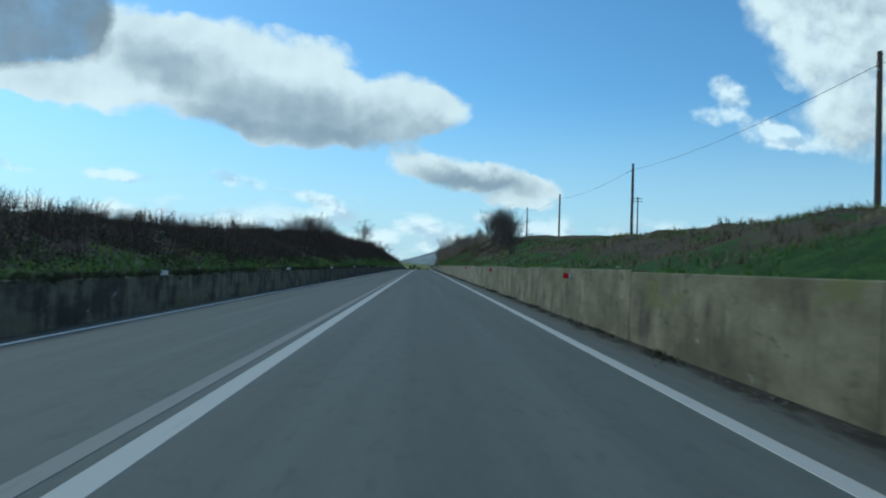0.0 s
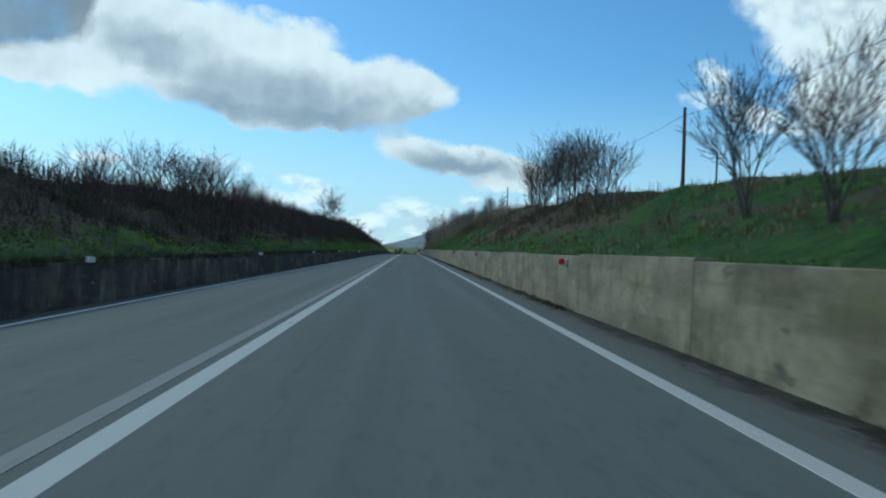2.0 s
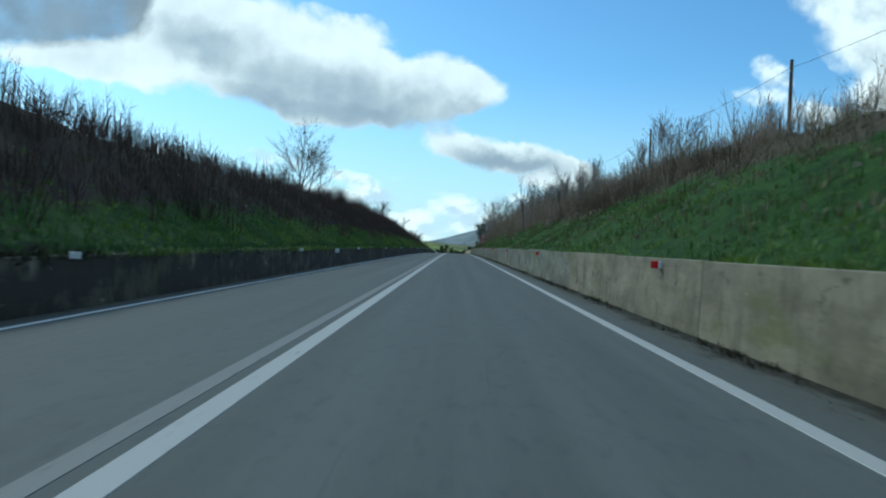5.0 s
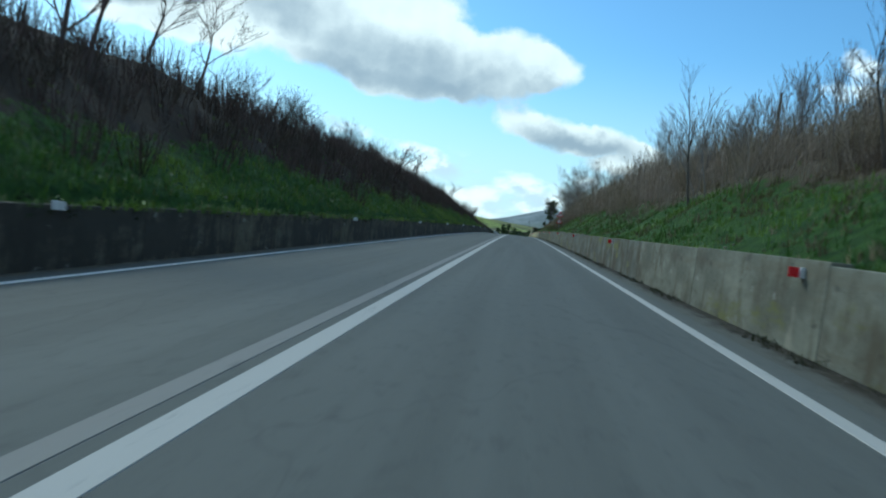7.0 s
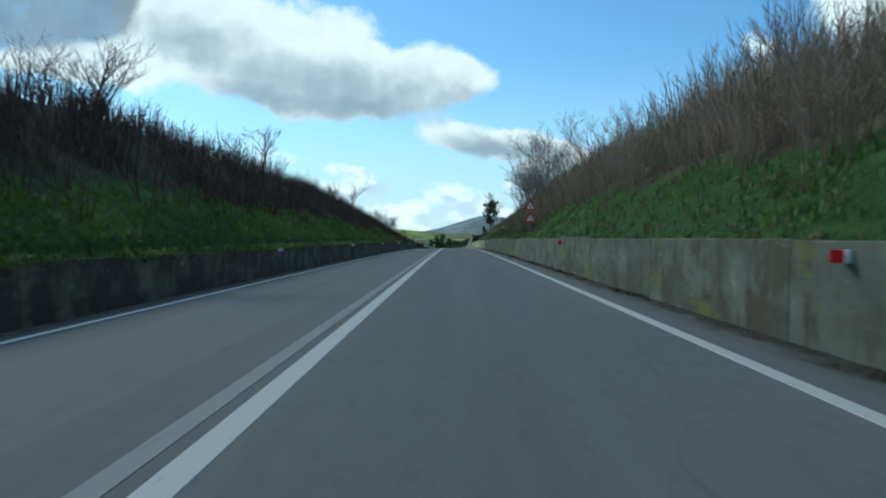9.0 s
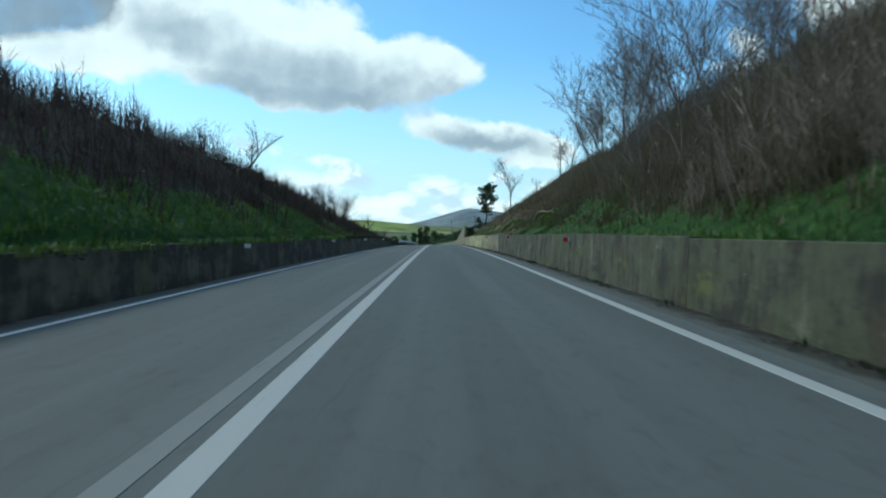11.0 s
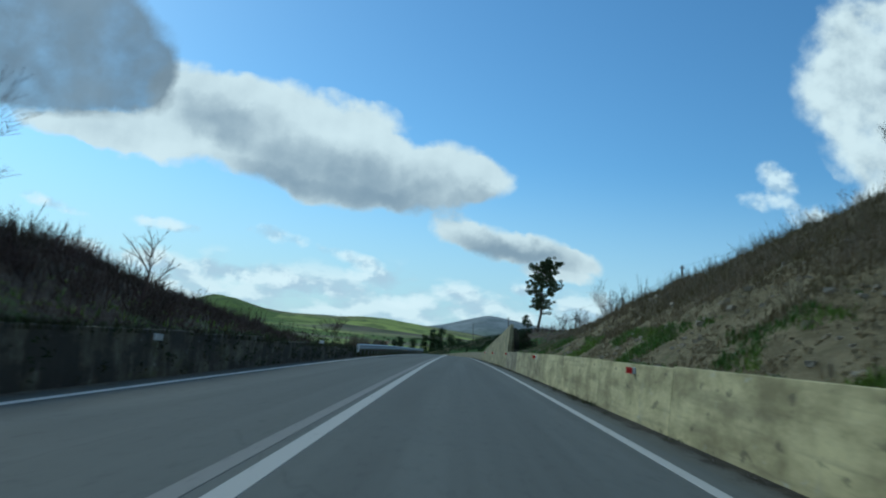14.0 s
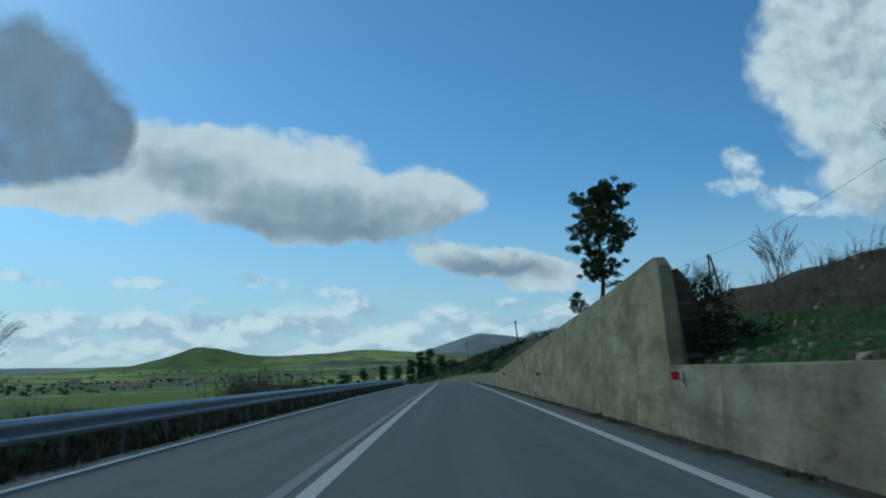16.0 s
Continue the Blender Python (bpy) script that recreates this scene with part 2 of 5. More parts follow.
def mat_asphalt():
    m, g, p = material("worn_asphalt")
    streak = g.noise(g.vec("MULTIPLY", p, (1.6, 0.025, 0.0)), 1.0, 3.0)
    patch = g.noise(g.vec("MULTIPLY", p, (0.5, 0.12, 0.0)), 1.0, 4.0)
    grit = g.noise(p, 60.0, 4.0, 0.7)
    mottle = g.noise(g.vec("MULTIPLY", p, (7.0, 2.2, 0.0)), 1.0, 5.0, 0.7)
    c = g.mix(g.step(streak, 0.35, 0.7), (0.120, 0.124, 0.109), (0.160, 0.166, 0.147))
    c = g.mix(g.step(patch, 0.42, 0.72), c, (0.137, 0.143, 0.127))
    c = g.mix(g.math("MULTIPLY", g.step(grit, 0.35, 0.7), 0.35), c, (0.19, 0.185, 0.16))
    c = g.mix(g.step(mottle, 0.5, 0.72, 0.0, 0.45), c, (0.092, 0.095, 0.086))
    crack = g.node("ShaderNodeTexVoronoi", {"Vector": g.vec("ADD", g.vec("MULTIPLY", p, (0.35, 0.22, 0.0)), g.vec("MULTIPLY", g.combine(patch, streak, 0.0), (0.5, 0.5, 0.0))), "Scale": 1.0},
                   feature="DISTANCE_TO_EDGE").outputs[0]
    c = g.mix(g.step(crack, 0.0, 0.005, 0.16, 0.0), c, (0.045, 0.045, 0.045))
    finish(g, c, g.step(grit, 0.2, 0.8, 0.80, 0.95), grit, 0.35, 0.006, spec=0.15)
    return m


def mat_paint(name, colour, wear):
    m, g, p = material(name)
    worn = g.noise(g.vec("MULTIPLY", p, (9.0, 1.3, 0.0)), 1.0, 6.0, 0.7)
    fine = g.noise(p, 45.0, 4.0, 0.7)
    f = g.math("ADD", worn, g.math("MULTIPLY", g.math("SUBTRACT", fine, 0.5), 0.5))
    c = g.mix(g.step(f, wear, wear + 0.22), colour, (0.14, 0.14, 0.138))
    finish(g, c, 0.8, fine, 0.2, 0.004, spec=0.25)
    return m


def mat_concrete(name, darkening, pale=1.0, warm=1.0, run=0.85):
    tint = warm if isinstance(warm, tuple) else (1, 1, warm)
    m, g, p = material(name)
    rnd = g.node("ShaderNodeObjectInfo").outputs["Random"]
    q = g.vec("ADD", p, g.combine(0.0, g.math("MULTIPLY", rnd, 31.0), 0.0))
    drip = g.noise(g.vec("MULTIPLY", q, (0.0, 1.9 if run < 1 else 1.2, run)), 1.0, 6.0, 0.7)
    seep = g.noise(g.vec("MULTIPLY", q, (0.0, 0.7, 1.1)), 1.0, 5.0, 0.65)
    cloudy = g.noise(g.vec("MULTIPLY", q, (0.6, 0.55, 1.5)), 1.0, 6.0, 0.65)
    layer = g.noise(g.vec("MULTIPLY", q, (0.0, 0.25, 5.0)), 1.0, 4.0, 0.6)
    fine = g.noise(p, 22.0, 6.0, 0.7)
    c = g.mix(g.step(cloudy, 0.32, 0.68), tuple(v * pale * k for v, k in zip((0.15, 0.128, 0.08), tint)), tuple(v * pale * k for v, k in zip((0.37, 0.325, 0.215), tint)))
    c = g.mix(g.math("MULTIPLY", rnd, 0.4), c, tuple(v * min(pale, 1.0) * k for v, k in zip((0.25, 0.225, 0.16), tint)))
    c = g.mix(g.step(layer, 0.5, 0.68, 0.0, 0.35), c, (0.15, 0.125, 0.08))
    wet = g.math("ADD", g.math("MULTIPLY", drip, 0.55), g.math("MULTIPLY", seep, 0.45))
    c = g.mix(g.step(wet, 0.47, 0.64, 0.0, 0.62 / pale ** 2), c, (0.095, 0.08, 0.05))
    c = g.mix(g.step(wet, 0.44, 0.34, 0.0, 0.5), c, (0.40, 0.37, 0.28))
    moss = g.noise(g.vec("MULTIPLY", p, (1.0, 0.35, 1.2)), 1.0, 4.0, 0.7)
    c = g.mix(g.step(moss, 0.56, 0.70, 0.0, 0.7 / pale ** 2), c, (0.16, 0.16, 0.055))
    c = g.mix(g.step(fine, 0.55, 0.8, 0.0, 0.5), c, (0.14, 0.125, 0.095))
    # high values also carry the west wall's shade in the colour
    c = g.mix(g.step(g.math("ADD", cloudy, g.math("MULTIPLY", drip, 0.6)), 0.95 - darkening, 1.25 - darkening, 0.0, 0.9 if darkening > 0.2 else 0.55), c, (0.045, 0.04, 0.034))
    scab = g.noise(g.vec("MULTIPLY", q, (0.0, 1.7, 4.2)), 1.0, 5.0, 0.6)
    c = g.mix(g.step(scab, 0.60, 0.68, 0.0, 0.55), c, (0.06, 0.054, 0.042))
    c = g.mix(g.step(scab, 0.36, 0.28, 0.0, 0.5), c, tuple(v * pale ** 0.5 for v in (0.40, 0.40, 0.34)))
    board = g.node("ShaderNodeTexWave", {"Vector": g.vec("MULTIPLY", p, (0.0, 0.0, 1.0)), "Scale": 1.1, "Distortion": 0.8, "Detail": 2.0}).outputs[1]
    finish(g, c, 0.88, g.math("ADD", fine, g.math("MULTIPLY", board, 0.2)), 0.5, 0.012, spec=0.25)
    return m


def mat_soil(name="shoulder_dirt", pale=1.0):
    """Dirt that thins out raggedly over the asphalt towards the road."""
    m, g, p = material(name)
    a = g.noise(p, 3.0, 6.0, 0.7)
    b = g.noise(p, 40.0, 5.0, 0.7)
    edge = g.node("ShaderNodeAttribute", attribute_name="edge").outputs["Fac"]
    c = g.mix(g.step(a, 0.35, 0.65), tuple(v * pale for v in (0.032, 0.028, 0.02)), tuple(v * pale for v in (0.072, 0.062, 0.044)))
    c = g.mix(g.step(b, 0.58, 0.78, 0.0, 0.5), c, (0.13, 0.115, 0.085))
    tar = g.mix(g.step(b, 0.35, 0.7, 0.0, 0.4), (0.125, 0.125, 0.104), (0.19, 0.18, 0.155))
    ragged = g.math("ADD", edge, g.math("MULTIPLY", g.math("SUBTRACT", g.noise(g.vec("MULTIPLY", p, (3.0, 0.8, 0.0)), 1.0, 6.0, 0.7), 0.5), 1.5))
    c = g.mix(g.step(ragged, 0.30, 0.75), tar, c)
    finish(g, c, 0.95, b, 0.6, 0.02, spec=0.2)
    return m


def mat_ground():
    m, g, p = material("bank_and_fields")
    green = g.node("ShaderNodeAttribute", attribute_name="green").outputs["Fac"]
    far = g.node("ShaderNodeAttribute", attribute_name="field").outputs["Fac"]
    a = g.noise(p, 0.35, 6.0, 0.65)
    b = g.noise(p, 2.6, 6.0, 0.72)
    d = g.noise(p, 18.0, 5.0, 0.72)
    soil = g.mix(g.step(b, 0.3, 0.68), (0.075, 0.058, 0.035), (0.20, 0.155, 0.09))
    soil = g.mix(g.step(a, 0.42, 0.66, 0.0, 0.8), soil, (0.17, 0.145, 0.085))
    soil = g.mix(g.step(d, 0.56, 0.76, 0.0, 0.6), soil, (0.32, 0.28, 0.19))
    turf = g.mix(g.step(b, 0.32, 0.66), (0.022, 0.05, 0.012), (0.065, 0.125, 0.022))
    turf = g.mix(g.step(d, 0.5, 0.75, 0.0, 0.6), turf, (0.10, 0.15, 0.035))
    dry = g.node("ShaderNodeAttribute", attribute_name="dry").outputs["Fac"]
    ledge = g.noise(g.vec("MULTIPLY", p, (1.8, 1.1, 4.0)), 1.0, 6.0, 0.7)
    straw = g.mix(g.step(ledge, 0.36, 0.66), (0.16, 0.13, 0.065), (0.31, 0.255, 0.14))
    straw = g.mix(g.step(d, 0.52, 0.75, 0.0, 0.7), straw, (0.38, 0.325, 0.20))
    soil = g.mix(g.math("MULTIPLY", dry, 0.85), soil, straw)
    # the left bank's shade is put into this dark soil colour
    shaded_litter = g.node("ShaderNodeAttribute", attribute_name="shaded_litter").outputs["Fac"]
    soil = g.mix(shaded_litter, soil, g.mix(b, (0.028, 0.020, 0.016), (0.062, 0.045, 0.034)))
    f = g.math("ADD", green, g.math("MULTIPLY", g.math("SUBTRACT", g.math("ADD", a, b), 1.0), 1.2))
    near = g.mix(g.step(f, 0.35, 0.62), soil, turf)
    cell = g.node("ShaderNodeTexVoronoi", {"Vector": g.vec("ADD", g.vec("MULTIPLY", p, (0.0032, 0.0052, 0.0)), g.vec("MULTIPLY", g.combine(a, a, 0.0), (0.05, 0.05, 0.0))), "Scale": 1.0}).outputs[1]
    pick = g.node("ShaderNodeSeparateXYZ", (cell,)).outputs
    crop = g.mix(g.step(pick[0], 0.2, 0.8), (0.13, 0.185, 0.035), (0.37, 0.41, 0.10))
    crop = g.mix(g.step(pick[1], 0.84, 0.88), crop, (0.24, 0.24, 0.09))
    crop = g.mix(g.step(pick[2], 0.88, 0.92), crop, (0.15, 0.13, 0.08))
    wide = g.noise(p, 0.012, 5.0, 0.65)
    crop = g.mix(g.step(wide, 0.45, 0.62, 0.0, 0.6), crop, (0.045, 0.07, 0.022))
    c = g.mix(far, near, crop)
    # aerial haze put into the far hills' colour as a blue-grey tint
    far_haze = g.node("ShaderNodeAttribute", attribute_name="far_haze").outputs["Fac"]
    haze_tint = g.mix(g.step(g.noise(p, 0.01, 6.0, 0.7), 0.35, 0.65), (0.20, 0.225, 0.22), (0.32, 0.34, 0.33))
    c = g.mix(far_haze, c, haze_tint)
    finish(g, c, 0.95, g.math("ADD", b, d), 0.8, 0.08, spec=0.15)
    return m


def mat_grass():
    m, g, p = material("grass_blades")
    r = g.node("ShaderNodeNewGeometry").outputs["Random Per Island"]
    a = g.noise(p, 0.5, 4.0, 0.6)
    c = g.mix(r, (0.06, 0.135, 0.018), (0.17, 0.28, 0.045))
    c = g.mix(g.step(a, 0.38, 0.60, 0.0, 0.55), c, (0.05, 0.115, 0.018))
    # bright yellow-green patches also put sunlit highlights into the colour
    c = g.mix(g.step(g.noise(p, 0.22, 3.0, 0.6), 0.46, 0.64, 0.0, 0.75), c, g.mix(r, (0.17, 0.26, 0.03), (0.31, 0.41, 0.06)))
    c = g.mix(g.step(r, 0.86, 0.92, 0.0, 0.8), c, (0.22, 0.2, 0.085))
    finish(g, c, 0.6, spec=0.3)
    return m


def mat_weeds():
    m, g, p = material("dark_weeds")
    r = g.node("ShaderNodeNewGeometry").outputs["Random Per Island"]
    c = g.mix(r, (0.018, 0.026, 0.012), (0.075, 0.085, 0.035))
    c = g.mix(g.step(g.noise(p, 0.6, 3.0, 0.6), 0.45, 0.65, 0.0, 0.7), c, g.mix(r, (0.03, 0.024, 0.016), (0.09, 0.07, 0.045)))
    finish(g, c, 0.8, spec=0.2)
    return m


def mat_bark(name, lo, hi, patch=None):
    m, g, p = material(name)
    r = g.node("ShaderNodeNewGeometry").outputs["Random Per Island"]
    a = g.noise(g.vec("MULTIPLY", p, (8.0, 8.0, 2.5)), 1.0, 5.0, 0.7)
    c = g.mix(g.math("MULTIPLY", g.math("ADD", r, a), 0.5), lo, hi)
    if patch:
        # whole bushes differ in tint
        c = g.mix(g.step(g.noise(p, 0.55, 3.0, 0.6), 0.42, 0.62, 0.0, 0.75), c, g.mix(r, tuple(v * 0.45 for v in patch), patch))
    finish(g, c, 0.9, a, 0.5, 0.02, spec=0.2)
    return m


def mat_plain(name, colour, rough=0.5, metal=0.0, dirt=0.25, scale=6.0):
    m, g, p = material(name)
    a = g.noise(p, scale, 6.0, 0.7)
    dark = tuple(v * 0.45 for v in colour)
    c = g.mix(g.step(a, 0.45, 0.8, 0.0, dirt * 2), colour, dark)
    finish(g, c, g.step(a, 0.3, 0.7, rough * 0.85, min(1, rough * 1.2)), a, 0.12, 0.01, metal=metal)
    return m


ASPHALT = mat_asphalt()
PAINT = mat_paint("white_road_paint", (0.51, 0.49, 0.44), 0.60)
# left edge line's paint brightened to offset the wall's shade on it
PAINT_EDGE_BRIGHT = mat_paint("brightened_edge_paint", (0.84, 0.79, 0.69), 0.70)
PAINT_OLD = mat_paint("worn_road_paint", (0.245, 0.236, 0.212), 0.56)
CONCRETE = mat_concrete("weathered_concrete", 0.05)
CONCRETE_MOSSY = mat_concrete("mossy_concrete", 0.26, 0.62, (0.86, 1.0, 0.85))
# pale tan panels, lightened further for the sun falling on that stretch
CONCRETE_PALE_SUNLIT = mat_concrete("pale_tan_sunlit_concrete", -0.1, 1.9, 0.8)
# west wall and wing return: real stains plus shade put into the colour
CONCRETE_SHADE = mat_concrete("stained_shade_concrete", 0.38)
CONCRETE_WING = mat_concrete("blotchy_wing_concrete", -0.05, 1.08, 0.84, 1.5)
CONCRETE_GREY = mat_concrete("grey_concrete", 0.06, 0.86, (0.86, 0.98, 1.12))
CONCRETE_SLATE = mat_concrete("slate_grey_concrete", 0.10, 0.60, (0.86, 1.0, 1.2))
CONCRETE_DULL = mat_concrete("dull_brown_concrete", 0.14, 0.82, 0.9)
# west wall's first stretch: stains with less shade painted in
CONCRETE_HALF_SHADE = mat_concrete("stained_half_shade_concrete", 0.32)
CONCRETE_TAN = mat_concrete("tan_concrete", -0.05, 1.4, 0.85)
DIRT = mat_soil()
GUTTER = mat_soil("gutter_silt", 2.4)
GROUND = mat_ground()
GRASS = mat_grass()
WEEDS = mat_weeds()
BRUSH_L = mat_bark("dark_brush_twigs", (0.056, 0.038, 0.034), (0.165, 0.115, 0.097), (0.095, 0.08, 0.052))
BRUSH_R = mat_bark("brown_brush_twigs", (0.085, 0.06, 0.042), (0.27, 0.20, 0.145), (0.15, 0.125, 0.06))
BRUSH_P = mat_bark("pale_thicket_twigs", (0.22, 0.165, 0.12), (0.60, 0.47, 0.36), (0.30, 0.235, 0.125))
BRUSH_M = mat_bark("grey_brown_twigs", (0.14, 0.11, 0.075), (0.42, 0.335, 0.225), (0.24, 0.20, 0.10))
STRAW = mat_bark("dry_stalks", (0.16, 0.125, 0.075), (0.42, 0.34, 0.20))
DEAD = mat_bark("dead_grass", (0.10, 0.078, 0.045), (0.30, 0.235, 0.135), (0.21, 0.175, 0.08))
STEM = mat_bark("pale_grey_stems", (0.14, 0.118, 0.10), (0.38, 0.32, 0.27))
BARK = mat_bark("grey_bark", (0.055, 0.047, 0.042), (0.17, 0.145, 0.125))
PINE_BARK = mat_bark("pine_bark", (0.06, 0.045, 0.035), (0.14, 0.105, 0.08))
NEEDLES = mat_bark("pine_needles", (0.03, 0.05, 0.02), (0.11, 0.135, 0.06))
IVY = mat_bark("dark_ivy_leaves", (0.016, 0.026, 0.012), (0.06, 0.085, 0.03), (0.055, 0.045, 0.025))
LEAVES = mat_bark("hedge_leaves", (0.014, 0.03, 0.012), (0.05, 0.075, 0.028))
POLE_WOOD = mat_bark("weathered_pole_wood", (0.075, 0.055, 0.04), (0.17, 0.13, 0.095))
GRIT = mat_plain("dark_grit", (0.12, 0.108, 0.09), 0.95, 0.0, 0.3, 9.0)
STEEL = mat_plain("galvanised_steel", (0.34, 0.36, 0.38), 0.45, 0.7, 0.25, 3.0)
RED = mat_plain("red_reflector", (0.62, 0.012, 0.02), 0.25, 0.0, 0.1, 30.0)
WHITE = mat_plain("white_plastic", (0.72, 0.73, 0.72), 0.4, 0.0, 0.2, 25.0)
DARK = mat_plain("black_plastic", (0.025, 0.025, 0.028), 0.5, 0.0, 0.1, 20.0)
CABLE = mat_plain("black_cable", (0.03, 0.03, 0.033), 0.6, 0.0, 0.1, 2.0)
PLASTER = mat_plain("pale_plaster", (0.55, 0.50, 0.42), 0.8, 0.0, 0.2, 0.8)
DULL_STEEL = mat_plain("dull_weathered_steel", (0.16, 0.165, 0.17), 0.6, 0.5, 0.4, 3.0)
TILE = mat_plain("roof_tiles", (0.30, 0.15, 0.09), 0.8, 0.0, 0.3, 1.5)


# ---- mesh helpers ----
def mesh_object(name, verts, faces, mat, parent=None, label=""):
    me = bpy.data.meshes.new(name)
    me.from_pydata(verts if isinstance(verts, list) else np.asarray(verts).tolist(), [], faces if isinstance(faces, list) else np.asarray(faces).tolist())
    me.materials.append(mat)
    me.update()
    ob = new(name, me)
    if parent is not None:
        ob.parent = parent
    if label:
        tagged(ob, label)
    return ob


def part(name, bm, mat, parent=None, label="", smooth_shade=False):
    me = bpy.data.meshes.new(name)
    bmesh.ops.recalc_face_normals(bm, faces=bm.faces)
    bm.to_mesh(me)
    bm.free()
    me.materials.append(mat)
    if smooth_shade:
        for poly in me.polygons:
            poly.use_smooth = True
    ob = new(name, me)
    if parent is not None:
        ob.parent = parent
    if label:
        tagged(ob, label)
    return ob


def box(bm, cx, cy, cz, sx, sy, sz, bevel=0.0, turn=None):
    r = bmesh.ops.create_cube(bm, size=1)
    vs = r["verts"]
    m = Matrix.Translation((cx, cy, cz)) @ (turn or Matrix()) @ Matrix.Diagonal((sx, sy, sz, 1))
    bmesh.ops.transform(bm, matrix=m, verts=vs)
    if bevel:
        es = list({e for v in vs for e in v.link_edges})
        bmesh.ops.bevel(bm, geom=es, offset=bevel, segments=2, affect="EDGES")


def rod(bm, a, b, r0, r1, sides=10):
    a, b = Vector(a), Vector(b)
    d = b - a
    r = bmesh.ops.create_cone(bm, cap_ends=True, segments=sides, radius1=r0, radius2=r1, depth=d.length)
    bmesh.ops.transform(bm, matrix=Matrix.Translation((a + b) / 2) @ d.to_track_quat("Z", "Y").to_matrix().to_4x4(), verts=r["verts"])


def empty(name, x=0.0, y=0.0, z=0.0, **tags):
    ob = new(name)
    ob.location = (x, y, z)
    ob.empty_display_size = 0.2
    return tagged(ob, **tags)


def tubes(a, b, ra, rb, sides=3):
    """Many tapered rods at once, as vertex and face arrays."""
    a, b, ra, rb = (np.asarray(v, float) for v in (a, b, ra, rb))
    d = b - a
    d = d / np.maximum(np.linalg.norm(d, axis=1, keepdims=True), 1e-9)
    ref = np.where(np.abs(d[:, 2:3]) > 0.9, np.array([[1.0, 0, 0]]), np.array([[0, 0, 1.0]]))
    s = np.cross(d, ref)
    s /= np.linalg.norm(s, axis=1, keepdims=True)
    t = np.cross(d, s)
    n = len(a)
    ang = np.arange(sides) * 2 * np.pi / sides
    ring = np.cos(ang)[None, :, None] * s[:, None] + np.sin(ang)[None, :, None] * t[:, None]
    v = np.concatenate([a[:, None] + ring * ra[:, None, None], b[:, None] + ring * rb[:, None, None]], 1).reshape(-1, 3)
    base = (np.arange(n) * 2 * sides)[:, None]
    k = np.arange(sides)
    f = np.stack([base + k, base + (k + 1) % sides, base + (k + 1) % sides + sides, base + k + sides], -1).reshape(-1, 4)
    return v, f


def cones(a, b, r):
    """Many three-sided rods that end in a point, as vertex and face arrays."""
    v, _ = tubes(a, b, r, np.zeros(len(r)), 3)
    v = v.reshape(-1, 6, 3)[:, :4].reshape(-1, 3)
    f = (np.arange(len(r))[:, None, None] * 4 + np.array([[0, 1, 3], [1, 2, 3], [2, 0, 3]])[None]).reshape(-1, 3)
    return v, f


RNG = np.random.default_rng(7)


# ---- ground sheet ----
LEFT_Y = (-60, 28, 57, 72, 83, 110, 151, 190, 213, 240, 264, 278, 289, 298, 306, 313, 322, 345)
LEFT_H = (2.4, 2.5, 3.0, 3.5, 3.95, 4.85, 5.2, 5.75, 5.9, 5.5, 4.9, 3.8, 3.1, 2.1, 1.4, 0.9, 0.3, -0.4)
RIGHT_Y = (-60, 16, 34, 46, 54, 62, 72, 84, 93, 100, 131, 150, 200, 260, 275, 290, 300, 310, 320, 335, 360, 390, 430, 470)
RIGHT_H = (2.4, 2.45, 2.6, 2.85, 3.08, 3.4, 3.85, 4.2, 4.4, 4.45, 5.4, 6.0, 6.8, 7.5, 7.2, 6.2, 4.8, 4.0, 3.5, 3.5, 4.2, 4.7, 4.7, 4.2)
RIDGE_Y, RIDGE_X = (100, 150, 282, 303), (9.0, 11.7, 11.7, 9.0)


def fbm(x, y, s, seed=0.0, octaves=3):
    out = np.zeros(np.broadcast(x, y).shape)
    flat_x, flat_y = np.broadcast_to(x, out.shape).ravel() / s, np.broadcast_to(y, out.shape).ravel() / s
    vals = np.array([noise.fractal(Vector((px, py, seed)), 1.0, 2.0, octaves) for px, py in zip(flat_x, flat_y)])
    return vals.reshape(out.shape)


HILLS = [
    # bearing in degrees from the road's far end, distance, height, half-width across, half-width along
    (-17.3, 2500, 56, 128, 200), (-16.5, 2700, 20, 330, 300), (-6.3, 2600, 42, 300, 300), (-1.5, 2900, 26, 380, 300),
    (2.2, 4000, 92, 260, 400), (6.5, 4000, 55, 420, 400), (-24.0, 3900, 16, 700, 300), (-33.0, 4100, 30, 450, 300), (-9.5, 4000, 52, 520, 300), (13, 3900, 50, 600, 300),
]


def far_land(x, y):
    d = np.hypot(x, y - 305)
    z = 1.0 - 11.0 * smooth((d - 30) / 260) + 6.0 * smooth((d - 500) / 1500)
    for az, dist, hgt, wide, deep in HILLS:
        a = radians(az)
        ex, ey = math.sin(a), math.cos(a)
        along = x * ex + (y - 305) * ey - dist
        across = x * ey - (y - 305) * ex
        z = z + hgt * np.exp(-np.abs(across / wide) ** 1.6 - (along / deep) ** 2)
    return z


